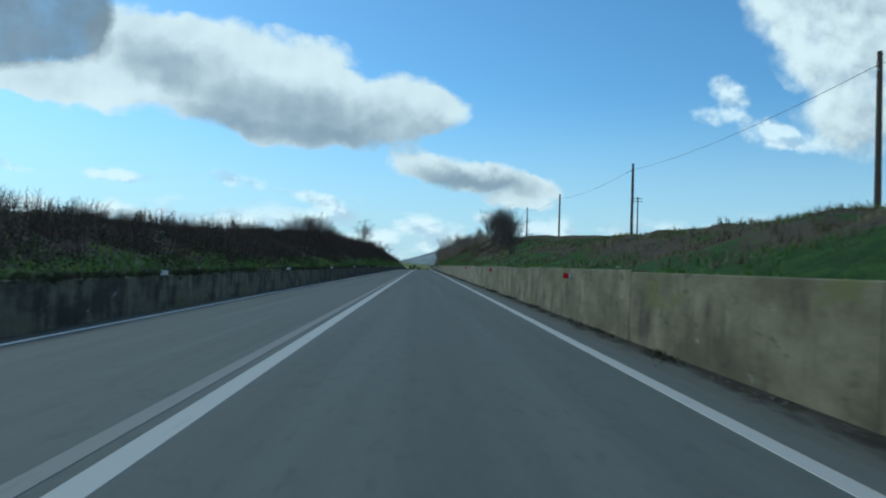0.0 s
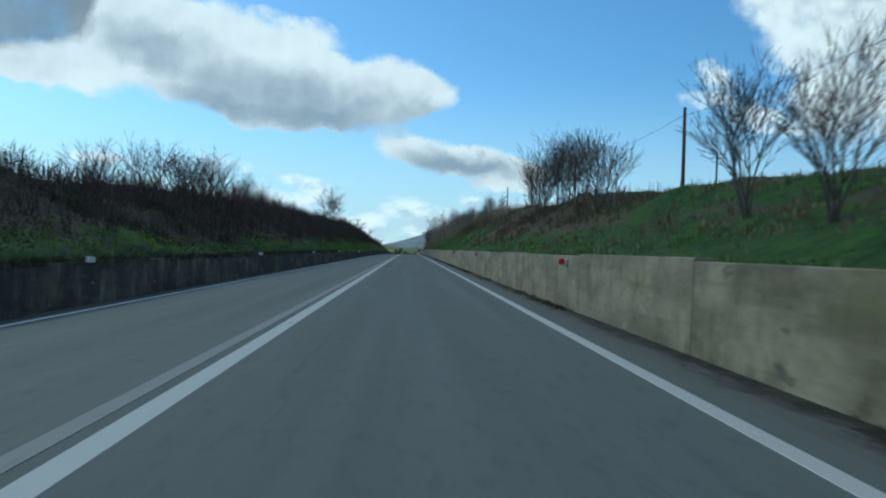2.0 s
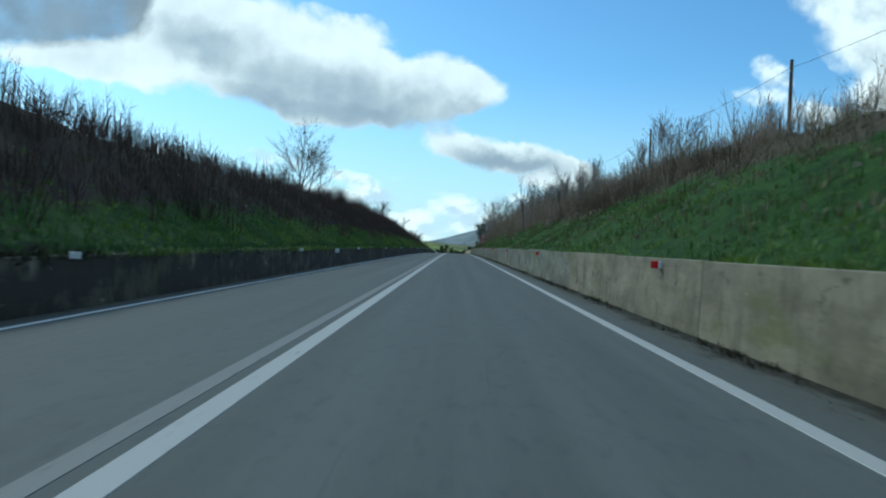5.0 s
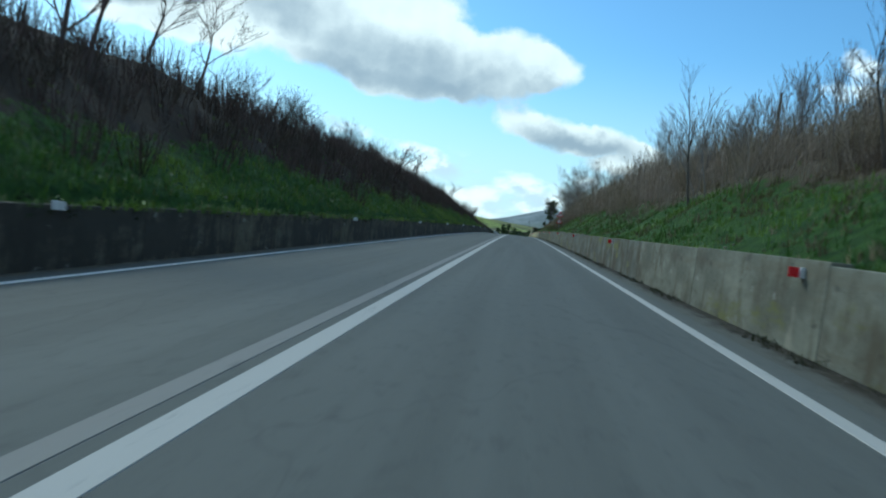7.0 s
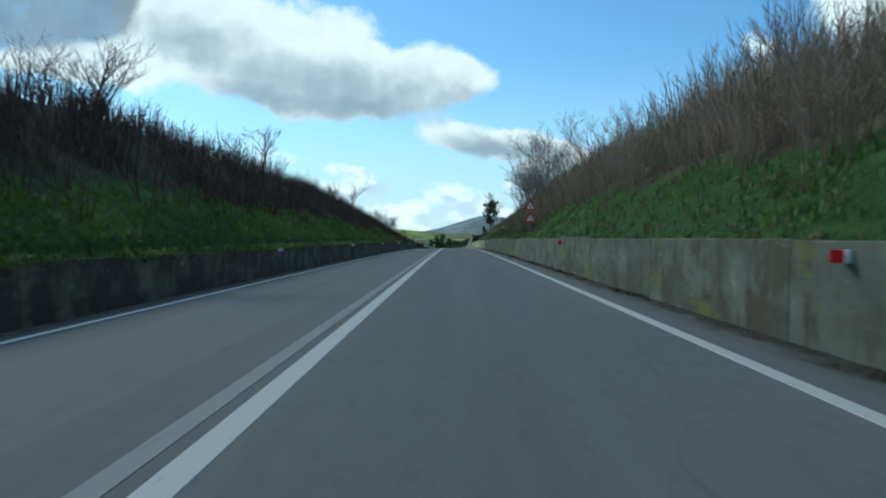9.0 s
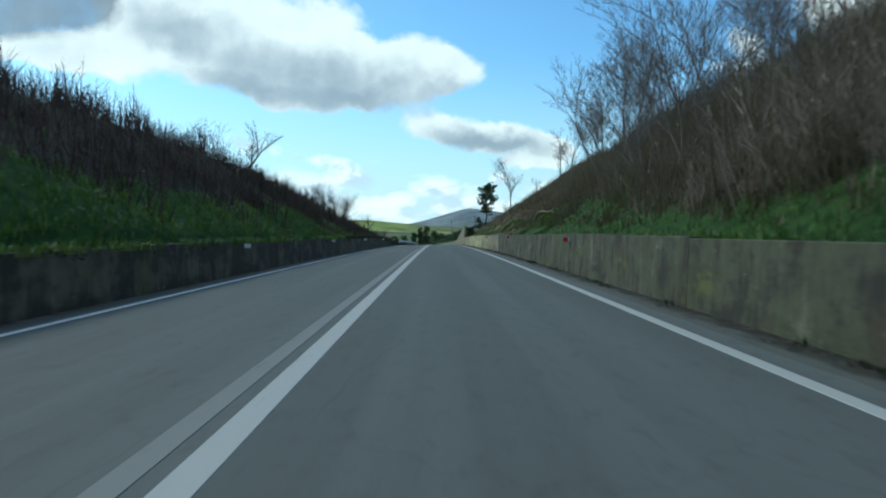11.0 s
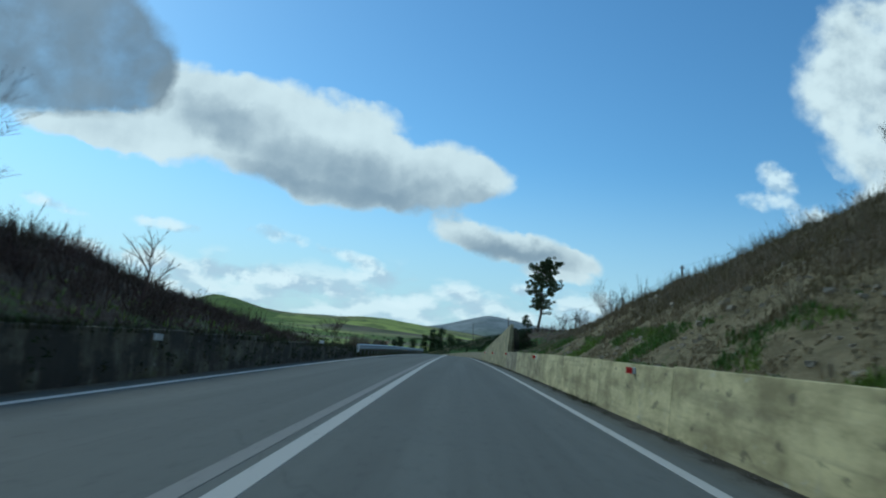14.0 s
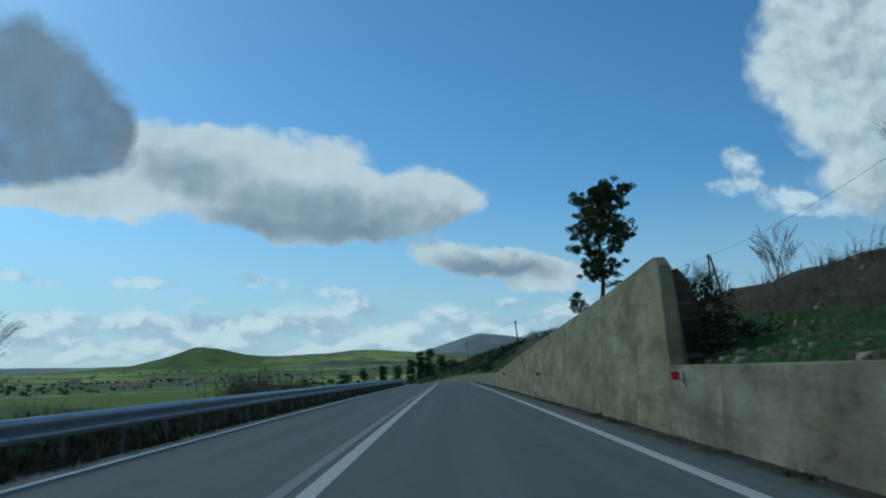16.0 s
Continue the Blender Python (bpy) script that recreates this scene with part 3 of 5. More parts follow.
def bank_height(X, y):
    """Ground over the road's level, X measured from the road's line."""
    left_h = np.interp(y, LEFT_Y, LEFT_H)
    right_h = np.interp(y, RIGHT_Y, RIGHT_H)
    tl = (WALL_L - 0.2 - X) / 7.6
    edge = road_z(y, place_x(-5.30, y) - bend(y)) - road_z(y, 0)
    l0 = np.interp(y, (-60, 278, 300, 309, 313), (0.76, 0.76, 0.46, 0.36, -0.12)) + edge
    left = l0 + (left_h - l0) * np.where(tl < 0.85, tl, 0.85 + 0.15 * smooth((tl - 0.85) / 0.5))
    r0 = np.interp(y, (-60, 440, 470), (0.92, 0.92, -0.1))
    tr = (X - WALL_R - 0.28) / (np.interp(y, RIDGE_Y, RIDGE_X) - WALL_R - 0.28)
    right = r0 + (right_h - r0) * np.where(tr < 0.9, tr, 0.9 + 0.1 * smooth((tr - 0.9) / 0.4)) + 0.05 * np.clip(X - 13, 0, 80)
    return np.where(X < WALL_L - 0.2, left, np.where(X > WALL_R + 0.28, right, road_z(y, X + spread(y)) - road_z(y, 0) - 0.14 - 0.1 * (X < -2)))


def ground_z(X, y):
    near = road_z(y, 0) + bank_height(X, y)
    keep_left = smooth((y - 300) / 60) * smooth((-X - 9) / 25)
    keep_far = smooth((y - 440) / 160)
    side = smooth((np.abs(X) - 60) / 200)
    blend = np.maximum(np.maximum(keep_left, keep_far), np.where(X < 0, side, side * smooth((y - 380) / 120)))
    corridor = (X > WALL_L - 0.2) & (X < WALL_R + 0.3)
    blend = np.where(corridor & (y < 600), 0.0, blend)
    return near * (1 - blend) + far_land(X + bend(y), y) * blend


SHEET = {}


def build_ground():
    xs = np.concatenate([-np.geomspace(4600, 42, 46), np.arange(-40, -14, 1.6), np.arange(-14, WALL_L - 0.3, 0.55), [WALL_L - 0.19, WALL_L - 0.12, -3, 0, WALL_R + 0.2, WALL_R + 0.29],
                         np.arange(WALL_R + 0.6, 9, 0.3), np.arange(9.2, 13, 0.55), np.arange(13.5, 40, 1.8), np.geomspace(42, 4600, 40)])
    ys = np.concatenate([[-900, -500, -250, -120], np.arange(-60, 420, 1.6), np.arange(420, 620, 6.0), np.geomspace(630, 4900, 62)])
    X, Y = np.meshgrid(xs, ys)
    Z = ground_z(X, Y)
    off = np.maximum(np.clip((WALL_L - 0.3 - X) / 1.5, 0, 1), np.clip((X - WALL_R - 0.5) / 1.5, 0, 1))
    near = np.exp(-(np.abs(X) / 150) ** 2) * (Y < 640)
    rough = np.zeros_like(Z)
    sel = near > 0.02
    rough[sel] = fbm(X[sel], Y[sel], 2.2, 1.0) * 0.20 + fbm(X[sel], Y[sel], 9.0, 4.0) * 0.40
    shelf = (Y > 236) & (Y < 322) & (X > WALL_R + 0.5) & (X < 10)
    rough[shelf] += fbm(X[shelf] / 0.55, Y[shelf] / 3.2, 1.0, 14.0, 3) * 0.24 * (1 - 0.75 * smooth((X[shelf] - 4.6) / 1.6))
    rough[shelf] += fbm(X[shelf], Y[shelf], 0.7, 17.0, 3) * 0.10
    Z = Z + rough * off * near
    far = ~sel
    amp = np.clip(np.hypot(X, Y - 300)[far] / 1200, 0.1, 1.0)
    Z[far] += fbm(X[far], Y[far], 420.0, 9.0, 4) * 10.0 * amp
    SHEET.update(xs=xs, ys=ys, Z=Z)
    # what grows where: turf low on the banks, bare soil and brush above
    dl, dr = WALL_L - X, X - WALL_R
    turf = np.where(X < 0, 1.0 - np.clip(dl - 1.6, 0, 4) / 2.2, 1.0 - np.clip(dr - np.interp(Y, (36, 48, 60, 72, 88, 97, 126, 134, 200, 222, 228, 234, 244, 250, 300, 312), (1.0, 1.8, 2.2, 0.6, 0.6, 3.6, 3.6, 2.3, 2.0, 0.3, 0.5, 2.3, 2.0, 0.8, 0.8, 1.6)), 0, 4) / 2.2)
    turf = turf - 0.8 * smooth((Y - 242) / 12) * (X > 0) * (1 - smooth((Y - 300) / 8))
    turf = turf - (X < 0) * np.interp(Y, (-20, 100, 122, 250, 266), (0.45, 0.45, 0.0, 0.0, 0.6)) * (Y < 316)
    turf = turf + 1.0 * (X > 0) * smooth((X - 6.3) / 1.2) * (1 - smooth((Y - 70) / 10))
    field = np.clip(smooth((-X - 8) / 6) * smooth((Y - 312) / 14) + smooth((Y - 450) / 80) + smooth((np.abs(X) - 20) / 14), 0, 1)
    # the painted haze sets in with distance from the road's end
    far_haze = smooth((np.hypot(X, Y - 305) - 3250) / 500)
    n, k = X.shape
    verts = np.stack([place_x(X, Y), Y, Z], -1).reshape(-1, 3)
    i = (np.arange(n - 1)[:, None] * k + np.arange(k - 1)[None]).ravel()
    faces = np.stack([i, i + 1, i + k + 1, i + k], -1)
    ob = mesh_object("ground", verts, faces, GROUND)
    # 0.9 on the left carries the bank's shade; on the right it browns the soil
    shaded_litter = np.where((X < 0) & (X > -40) & (Y < 330), 0.9, 0.0) + (X > 0) * 0.45 * (1 - smooth((Y - 236) / 8)) + (X > 0) * 0.6 * smooth((Y - 299) / 10) * (Y < 420)
    shaded_litter = shaded_litter * (1 - smooth((np.abs(X) - 16) / 10))
    dry = (0.25 * smooth((Y - 240) / 10) + 0.75 * smooth((Y - 258) / 9)) * (1 - smooth((Y - 299) / 10)) * (X > 0) * (1 - 0.9 * smooth((X - np.interp(Y, (255, 272), (4.4, 5.6))) / 1.6))
    for nm, val in (("green", turf), ("field", field), ("far_haze", far_haze), ("dry", dry), ("shaded_litter", shaded_litter)):
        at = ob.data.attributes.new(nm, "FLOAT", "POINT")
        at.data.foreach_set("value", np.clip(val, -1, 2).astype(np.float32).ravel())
    for poly in ob.data.polygons:
        poly.use_smooth = True
    tagged(ob, "grassy cutting banks running out into green fields and hills", "ground", kind="structure")


build_ground()


def stand(X, y):
    """World place on the ground sheet for X across from the road's line and y along it."""
    X, y = np.atleast_1d(np.asarray(X, float)), np.atleast_1d(np.asarray(y, float))
    xs, ys, Z = SHEET["xs"], SHEET["ys"], SHEET["Z"]
    i = np.clip(np.searchsorted(xs, X) - 1, 0, len(xs) - 2)
    j = np.clip(np.searchsorted(ys, y) - 1, 0, len(ys) - 2)
    a = np.clip((X - xs[i]) / (xs[i + 1] - xs[i]), 0, 1)
    b = np.clip((y - ys[j]) / (ys[j + 1] - ys[j]), 0, 1)
    z = (Z[j, i] * (1 - a) + Z[j, i + 1] * a) * (1 - b) + (Z[j + 1, i] * (1 - a) + Z[j + 1, i + 1] * a) * b
    return np.stack([place_x(X, y), y, z], -1)


# ---- road, markings, shoulders ----
def strip(name, x0, x1, y0, y1, lift, mat, parent=None, label="", step=1.5, cols=2, wobble=0.0):
    ys = np.arange(y0, y1 + 0.01, step)
    xs = np.linspace(x0, x1, cols)
    if x0 < CROWN < x1:
        xs = np.sort(np.append(xs, CROWN))
    X, Y = np.meshgrid(xs, ys)
    if wobble:
        w = np.array([noise.noise(Vector((y * 0.5, x0 * 7, 3.0))) + 0.6 * noise.noise(Vector((y * 2.3, x0 * 5, 8.0))) for y in ys])
        X[:, -1 if abs(x1) < abs(x0) else 0] += w * wobble
    XX = place_x(X, Y)
    Z = road_z(Y, XX - bend(Y)) + lift
    if parent is not None:
        # paint: both edges feathered down into the asphalt
        X, XX, Y = (np.concatenate([v[:, :1] - d, v, v[:, -1:] + d], 1) for v, d in ((X, 0.006), (XX, 0.006), (Y, 0.0)))
        Z = np.concatenate([Z[:, :1] - lift - 0.003, Z, Z[:, -1:] - lift - 0.003], 1)
    elif wobble:
        Z[:, -1 if abs(x1) < abs(x0) else 0] -= lift + 0.003
    verts = np.stack([XX, Y, Z], -1).reshape(-1, 3)
    n, k = X.shape
    i = (np.arange(n - 1)[:, None] * k + np.arange(k - 1)[None]).ravel()
    ob = mesh_object(name, verts, np.stack([i, i + 1, i + k + 1, i + k], -1), mat, parent, label)
    if wobble:
        across = np.broadcast_to(np.linspace(0, 1, k) if abs(x1) > abs(x0) else np.linspace(1, 0, k), X.shape)
        at = ob.data.attributes.new("edge", "FLOAT", "POINT")
        at.data.foreach_set("value", across.astype(np.float32).ravel())
    return ob


road = strip("road", WALL_L + 0.02, WALL_R + 0.02, -60, 560, 0.0, ASPHALT, step=2.0, cols=18)
tagged(road, "grey worn asphalt two-lane road with painted lines", "road", kind="structure")
strip("centre_line", X_C - 0.09, X_C + 0.09, -60, 500, 0.005, PAINT, road, "solid white painted centre line")
strip("worn_centre_line", X_D - 0.08, X_D + 0.08, -60, 500, 0.005, PAINT_OLD, road, "faded grey second centre line")
strip("edge_line", X_R - 0.075, X_R + 0.075, -60, 165.6, 0.005, PAINT, road, "solid white painted edge line")
strip("edge_line", X_R - 0.07, X_R + 0.08, 165.95, 500, 0.005, PAINT, road, "solid white painted edge line")
strip("edge_line", X_L - 0.06, X_L + 0.06, -60, 500, 0.005, PAINT_EDGE_BRIGHT, road, "thin white painted edge line")
verge_r = strip("verge", WALL_R - 0.66, WALL_R + 0.02, -60, 500, 0.006, DIRT, wobble=0.10, step=0.35, cols=3)
verge_l = strip("verge", WALL_L - 0.02, WALL_L + 0.42, -60, 312, 0.006, GUTTER, wobble=0.06, step=0.5, cols=3)
verge_l2 = strip("verge", WALL_L - 0.6, WALL_L + 0.42, 312.2, 500, 0.006, DIRT, wobble=0.06, step=0.5, cols=3)
for v in (verge_r, verge_l, verge_l2):
    tagged(v, "strip of dark dirt and grit along the road's edge", "verge", kind="structure")


# ---- concrete retaining walls ----
def wall_panel(parent, y0, y1, side, base_x, top0, top1, thick, lean=0.03, mat=None):
    """One cast length of wall with chamfered edges; side is 1 for the wall whose face looks to the left."""
    bm = bmesh.new()
    c = 0.012
    rows = []
    for y, top, inset in ((y0, top0, c), (y0 + c, top0, 0), (y1 - c, top1, 0), (y1, top1, c)):
        b = float(place_x(base_x, y)) - base_x
        z = float(road_z(y, base_x + b - bend(y)))
        f = base_x + side * inset
        ring = [(f, -0.25), (f + side * lean * (top - c), top - c - inset * 0.5), (f + side * (lean * top + c), top - inset * 0.5),
                (base_x + side * (thick - c), top - inset * 0.5), (base_x + side * thick, top - c), (base_x + side * thick, -0.25)]
        rows.append([bm.verts.new((px + b, y, z + pz)) for px, pz in ring])
    for r, s in zip(rows, rows[1:]):
        for i in range(6):
            bm.faces.new((r[i], r[(i + 1) % 6], s[(i + 1) % 6], s[i]))
    bm.faces.new(rows[0])
    bm.faces.new(rows[-1][::-1])
    return part("wall_panel", bm, mat or CONCRETE, parent)


wall_right = empty("wall_east", kind="structure", label="low weathered tan concrete retaining wall with stains", category="wall")
wall_left = empty("wall_west", kind="structure", label="low dark stained concrete retaining wall in shade", category="wall")
random.seed(5)
y = -48.0
while y < 315:
    ln = min(random.choice((5.6, 6.0, 6.4)), 317.13 - y)
    t = 1.035 + random.uniform(-0.03, 0.03)
    wall_panel(wall_right, y + 0.004, y + ln - 0.004, 1, WALL_R, t, t + random.uniform(-0.012, 0.012), 0.26, mat=CONCRETE_DULL if y < 36 else CONCRETE_GREY if 112 < y <= 150 else CONCRETE_SLATE if 150 < y <= 208 else CONCRETE_MOSSY if 208 < y < 254 else CONCRETE_TAN if 260 < y < 272 or 295 < y < 306 else CONCRETE_PALE_SUNLIT if 272 <= y <= 295 else CONCRETE)
    y += ln
y = -48.0
while y < 308:
    ln = min(random.choice((5.6, 6.0, 6.4)), 309.6 - y)
    t = WALL_L_TOP - 0.32 * float(smooth((y - 280) / 22)) + random.uniform(-0.04, 0.04)
    wall_panel(wall_left, y + 0.004, y + ln - 0.004, -1, WALL_L, t, t + random.uniform(-0.02, 0.02), 0.26, mat=CONCRETE_HALF_SHADE if y < 48 else CONCRETE_SHADE)
    y += ln
y = 362.0
while y < 470:
    wall_panel(wall_right, y + 0.004, y + 5.996, 1, WALL_R, 1.0, 1.0, 0.26)
    y += 6.0


def build_wing_wall():
    """Tall battered wing wall whose top falls away from its near end."""
    ob = empty("wing_wall", WALL_R, 317.5, float(road_z(317.5)), label="tall tan concrete wing wall with sloping top", category="wall")
    cuts = [317.15, 319.3, 323.0, 328.0, 334.0, 340.0, 346.0, 352.0, 358.0, 362.0]
    random.seed(3)

    def top(y):
        return float(np.interp(y, (317.15, 317.35, 317.7, 318.1, 320.5, 324.3, 334, 362), (1.05, 1.55, 2.63, 2.87, 2.72, 2.53, 2.16, 0.98)))

    for a, b in zip(cuts, cuts[1:]):
        bm = bmesh.new()
        rows = []
        n = 14 if a == cuts[0] else 2
        for j in range(n + 1):
            y = a + 0.004 + (b - a - 0.008) * j / n
            t, z, s = top(y), float(road_z(y, WALL_R)), float(bend(y))
            lean = 0.05
            ring = [(0.0, -0.2), (lean * t, t - 0.03), (lean * t + 0.03, t), (lean * t + 0.20, t), (lean * t + 0.23, t - 0.04), (0.62, -0.2)]
            rows.append([bm.verts.new((WALL_R + s + px, y, z + pz)) for px, pz in ring])
        for r, q in zip(rows, rows[1:]):
            for i in range(6):
                bm.faces.new((r[i], r[(i + 1) % 6], q[(i + 1) % 6], q[i]))
        bm.faces.new(rows[0])
        bm.faces.new(rows[-1][::-1])
        p = part("wall_panel", bm, CONCRETE_WING, ob)
        p.matrix_parent_inverse = Matrix.Translation(ob.location).inverted()

    # the return behind the near end, its shade put into dark concrete, with a rounded shoulder
    bm = bmesh.new()
    z = float(road_z(317.9, WALL_R))
    prof = [(0.45, -0.2), (0.30, 2.60), (0.47, 2.62), (0.58, 2.50), (0.70, 2.25), (0.78, 1.9), (0.80, -0.2)]
    front = [bm.verts.new((WALL_R + px, 317.80, z + pz)) for px, pz in prof]
    back = [bm.verts.new((WALL_R + px, 318.20, z + pz)) for px, pz in prof]
    bm.faces.new(front), bm.faces.new(back[::-1])
    for i in range(len(prof)):
        j = (i + 1) % len(prof)
        bm.faces.new((front[i], back[i], back[j], front[j]))
    p = part("return_wall", bm, CONCRETE_SHADE, ob, "concrete return coloured dark for its shade")
    p.matrix_parent_inverse = Matrix.Translation(ob.location).inverted()


build_wing_wall()


# ---- plants ----
def brush(name, pos, height, mat, stems=9, thick=1.0, lean=0.45, label="", category="brush", twigs=4):
    """Many leafless bushes in one sheet of twigs: bent stems with side twigs."""
    n = len(pos)
    base = np.repeat(pos, stems, 0)
    h = np.repeat(height, stems) * RNG.uniform(0.5, 1.0, n * stems)
    m = len(base)
    ang = RNG.uniform(0, 2 * np.pi, m)
    out = np.stack([np.cos(ang), np.sin(ang), np.zeros(m)], -1)
    base = base + out * (RNG.uniform(0, 0.35, m) * np.sqrt(h))[:, None] - np.array([0, 0, 0.08])
    up = np.array([0, 0, 1.0])
    tilt = RNG.uniform(0.02, lean, m)[:, None]
    mid = base + (up + out * tilt) * (h * 0.55)[:, None]
    tip = mid + (up + out * (tilt * RNG.uniform(0.2, 1.6, m)[:, None]) + RNG.normal(0, 0.12, (m, 3))) * (h * 0.45)[:, None]
    r = (0.006 + 0.006 * h) * thick * RNG.uniform(0.7, 1.3, m)
    A, B, R = [mid], [tip], [r * 0.65]
    for where, size in ((0.45, 0.45), (0.75, 0.40), (1.2, 0.32), (1.55, 0.25))[4 - twigs:]:
        start = base + (mid - base) * where if where < 1 else mid + (tip - mid) * (where - 1)
        a2 = ang + RNG.uniform(-1.6, 1.6, m)
        side = np.stack([np.cos(a2), np.sin(a2), RNG.uniform(0.5, 1.6, m)], -1)
        side /= np.linalg.norm(side, axis=1, keepdims=True)
        A.append(start)
        B.append(start + side * (h * size * RNG.uniform(0.5, 1.1, m))[:, None])
        R.append(r * 0.55)
    v, f = tubes(base, mid, r, r * 0.65, 3)
    v2, f2 = cones(np.concatenate(A), np.concatenate(B), np.concatenate(R))
    ob = mesh_object(name, np.concatenate([v, v2]), f.tolist() + (f2 + len(v)).tolist(), mat)
    return tagged(ob, label, category, kind="stuff")


def grass(name, pos, height, mat, blades=6, label="", category="grass", width=0.014):
    n = len(pos) * blades
    base = np.repeat(pos, blades, 0)
    h = np.repeat(height, blades) * RNG.uniform(0.5, 1.1, n)
    ang = RNG.uniform(0, 2 * np.pi, n)
    out = np.stack([np.cos(ang), np.sin(ang), np.zeros(n)], -1)
    side = np.stack([-np.sin(ang), np.cos(ang), np.zeros(n)], -1)
    base = base + out * RNG.uniform(0, 0.12, n)[:, None] - np.array([0, 0, 0.03])
    w = (width * (0.6 + h))[:, None]
    bendy = RNG.uniform(0.1, 0.7, n)[:, None]
    mid = base + np.array([0, 0, 1.0]) * (h * 0.6)[:, None] + out * bendy * (h * 0.3)[:, None]
    tip = base + np.array([0, 0, 1.0]) * (h * (1 - 0.3 * bendy[:, 0]))[:, None] + out * bendy * h[:, None]
    v = np.stack([base - side * w, base + side * w, mid + side * w * 0.7, mid - side * w * 0.7, tip], 1).reshape(-1, 3)
    i = np.arange(n)[:, None] * 5
    quads = (i + np.array([[0, 1, 2, 3]])).tolist()
    tris = (i + np.array([[3, 2, 4]])).tolist()
    ob = mesh_object(name, v, quads + tris, mat)
    return tagged(ob, label, category, kind="stuff")


def scatter(n, x0, x1, y0, y1, keep=None):
    X, y = RNG.uniform(x0, x1, n), RNG.uniform(y0, y1, n)
    if keep is not None:
        k = keep(X, y) > RNG.uniform(0, 1, n)
        X, y = X[k], y[k]
    return X, y


def patchy(X, y, s, seed, lo=-0.25, hi=0.25):
    return smooth((fbm(X, y, s, seed, 2) - lo) / (hi - lo))


def left_zone(X, y):
    return smooth((WALL_L - 1.2 - X + 0.9 * (patchy(X, y, 4.0, 2.0) - 0.5)) / 1.6)


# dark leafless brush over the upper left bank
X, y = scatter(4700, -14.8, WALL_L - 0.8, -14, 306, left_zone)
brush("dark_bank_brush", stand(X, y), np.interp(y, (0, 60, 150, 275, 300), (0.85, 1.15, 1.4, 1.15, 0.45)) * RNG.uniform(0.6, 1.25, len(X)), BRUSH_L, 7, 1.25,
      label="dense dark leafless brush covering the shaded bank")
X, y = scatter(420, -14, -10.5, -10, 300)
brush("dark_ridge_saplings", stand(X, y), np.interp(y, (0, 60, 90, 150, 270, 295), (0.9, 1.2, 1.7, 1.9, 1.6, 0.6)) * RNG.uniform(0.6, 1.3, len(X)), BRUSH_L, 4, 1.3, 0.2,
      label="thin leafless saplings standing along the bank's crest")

# the right bank: grass first, brush and saplings from the middle of the cutting on
def right_tall(X, y):
    d = X - WALL_R
    start = np.interp(y, (112, 140, 158, 205, 222, 230, 235, 247, 252), (5.0, 4.4, 2.5, 1.7, 0.5, 0.7, 2.1, 2.1, 1.2))
    return smooth((d - start + 1.2 * (patchy(X, y, 3.0, 7.0) - 0.5)) / 1.4)


X, y = scatter(2500, 4.1, 13.5, 112, 224, right_tall)
brush("brown_bank_thicket", stand(X, y), RNG.uniform(1.1, 2.7, len(X)) * (0.75 + 0.55 * patchy(X, y, 2.6, 61.0)) * np.interp(y, (112, 150, 178, 206, 222, 246), (0.6, 0.64, 0.95, 1.0, 0.75, 0.75)), BRUSH_P, 8, 1.0, 0.42,
      label="tall pale brown leafless thicket on the bank")
X, y = scatter(1700, 4.0, 13.0, 214, 252, right_tall)
brush("wooded_slope_brush", stand(X, y), RNG.uniform(0.6, 1.9, len(X)) * np.interp(y, (216, 240, 252), (1.1, 0.9, 0.5)), BRUSH_M, 9, 1.0, 0.6, label="dense brown leafless undergrowth below the slope's trees")
X, y = scatter(3000, 4.0, 12.5, 62, 156, lambda X, y: smooth((X - 6.2 + np.interp(y, (62, 72, 87, 96, 118, 130), (-1.5, 2.0, 2.0, -0.8, -0.8, -0.2)) + 1.5 * (patchy(X, y, 4.0, 3.0) - 0.5)) / 1.5) * np.where(y < 122, np.interp(X, (8.4, 9.2), (1.0, 0.06)) * np.interp(y, (87, 96, 114, 122), (1.0, 0.35, 0.35, 1.0)), 1.0))
brush("brown_slope_brush", stand(X, y), RNG.uniform(0.3, 0.95, len(X)) * np.interp(y, (112, 125), (0.85, 1.2)), BRUSH_R, 8, 1.0, 0.75, label="brown leafless bushes on the grassy bank")
X, y = scatter(3000, 4.6, 12.0, 240, 322, lambda X, y: 0.10 + 0.90 * smooth((X - np.interp(y, (250, 262, 296, 306), (4.8, 5.0, 5.2, 5.4)) + 1.4 * (patchy(X, y, 3.5, 5.0) - 0.5)) / 1.2))
brush("brown_slope_bushes", stand(X, y), RNG.uniform(0.22, 0.72, len(X)) * np.interp(y, (298, 306), (1.0, 0.5)), BRUSH_M, 11, 0.7, 1.0, label="rounded grey-brown bushes on the dry slope")
X, y = scatter(150, 7.5, 13.0, 296, 372)
brush("crest_scrub", stand(X, y), RNG.uniform(0.5, 1.3, len(X)), BRUSH_L, 6, 0.9, 0.35, label="thin dark leafless scrub on the crest")
X, y = scatter(60, -10.3, -7.3, 338, 347)
brush("reddish_thicket", stand(X, y), RNG.uniform(1.1, 2.1, len(X)), BRUSH_R, 10, 1.2, 0.5, label="reddish brown thicket behind the guardrail")
X, y = scatter(70, -12.5, -6.6, 300, 322)
brush("roadside_stalks", stand(X, y), RNG.uniform(0.4, 1.3, len(X)), BRUSH_L, 6, 0.8, 0.35, label="dry stalks at the end of the bank")

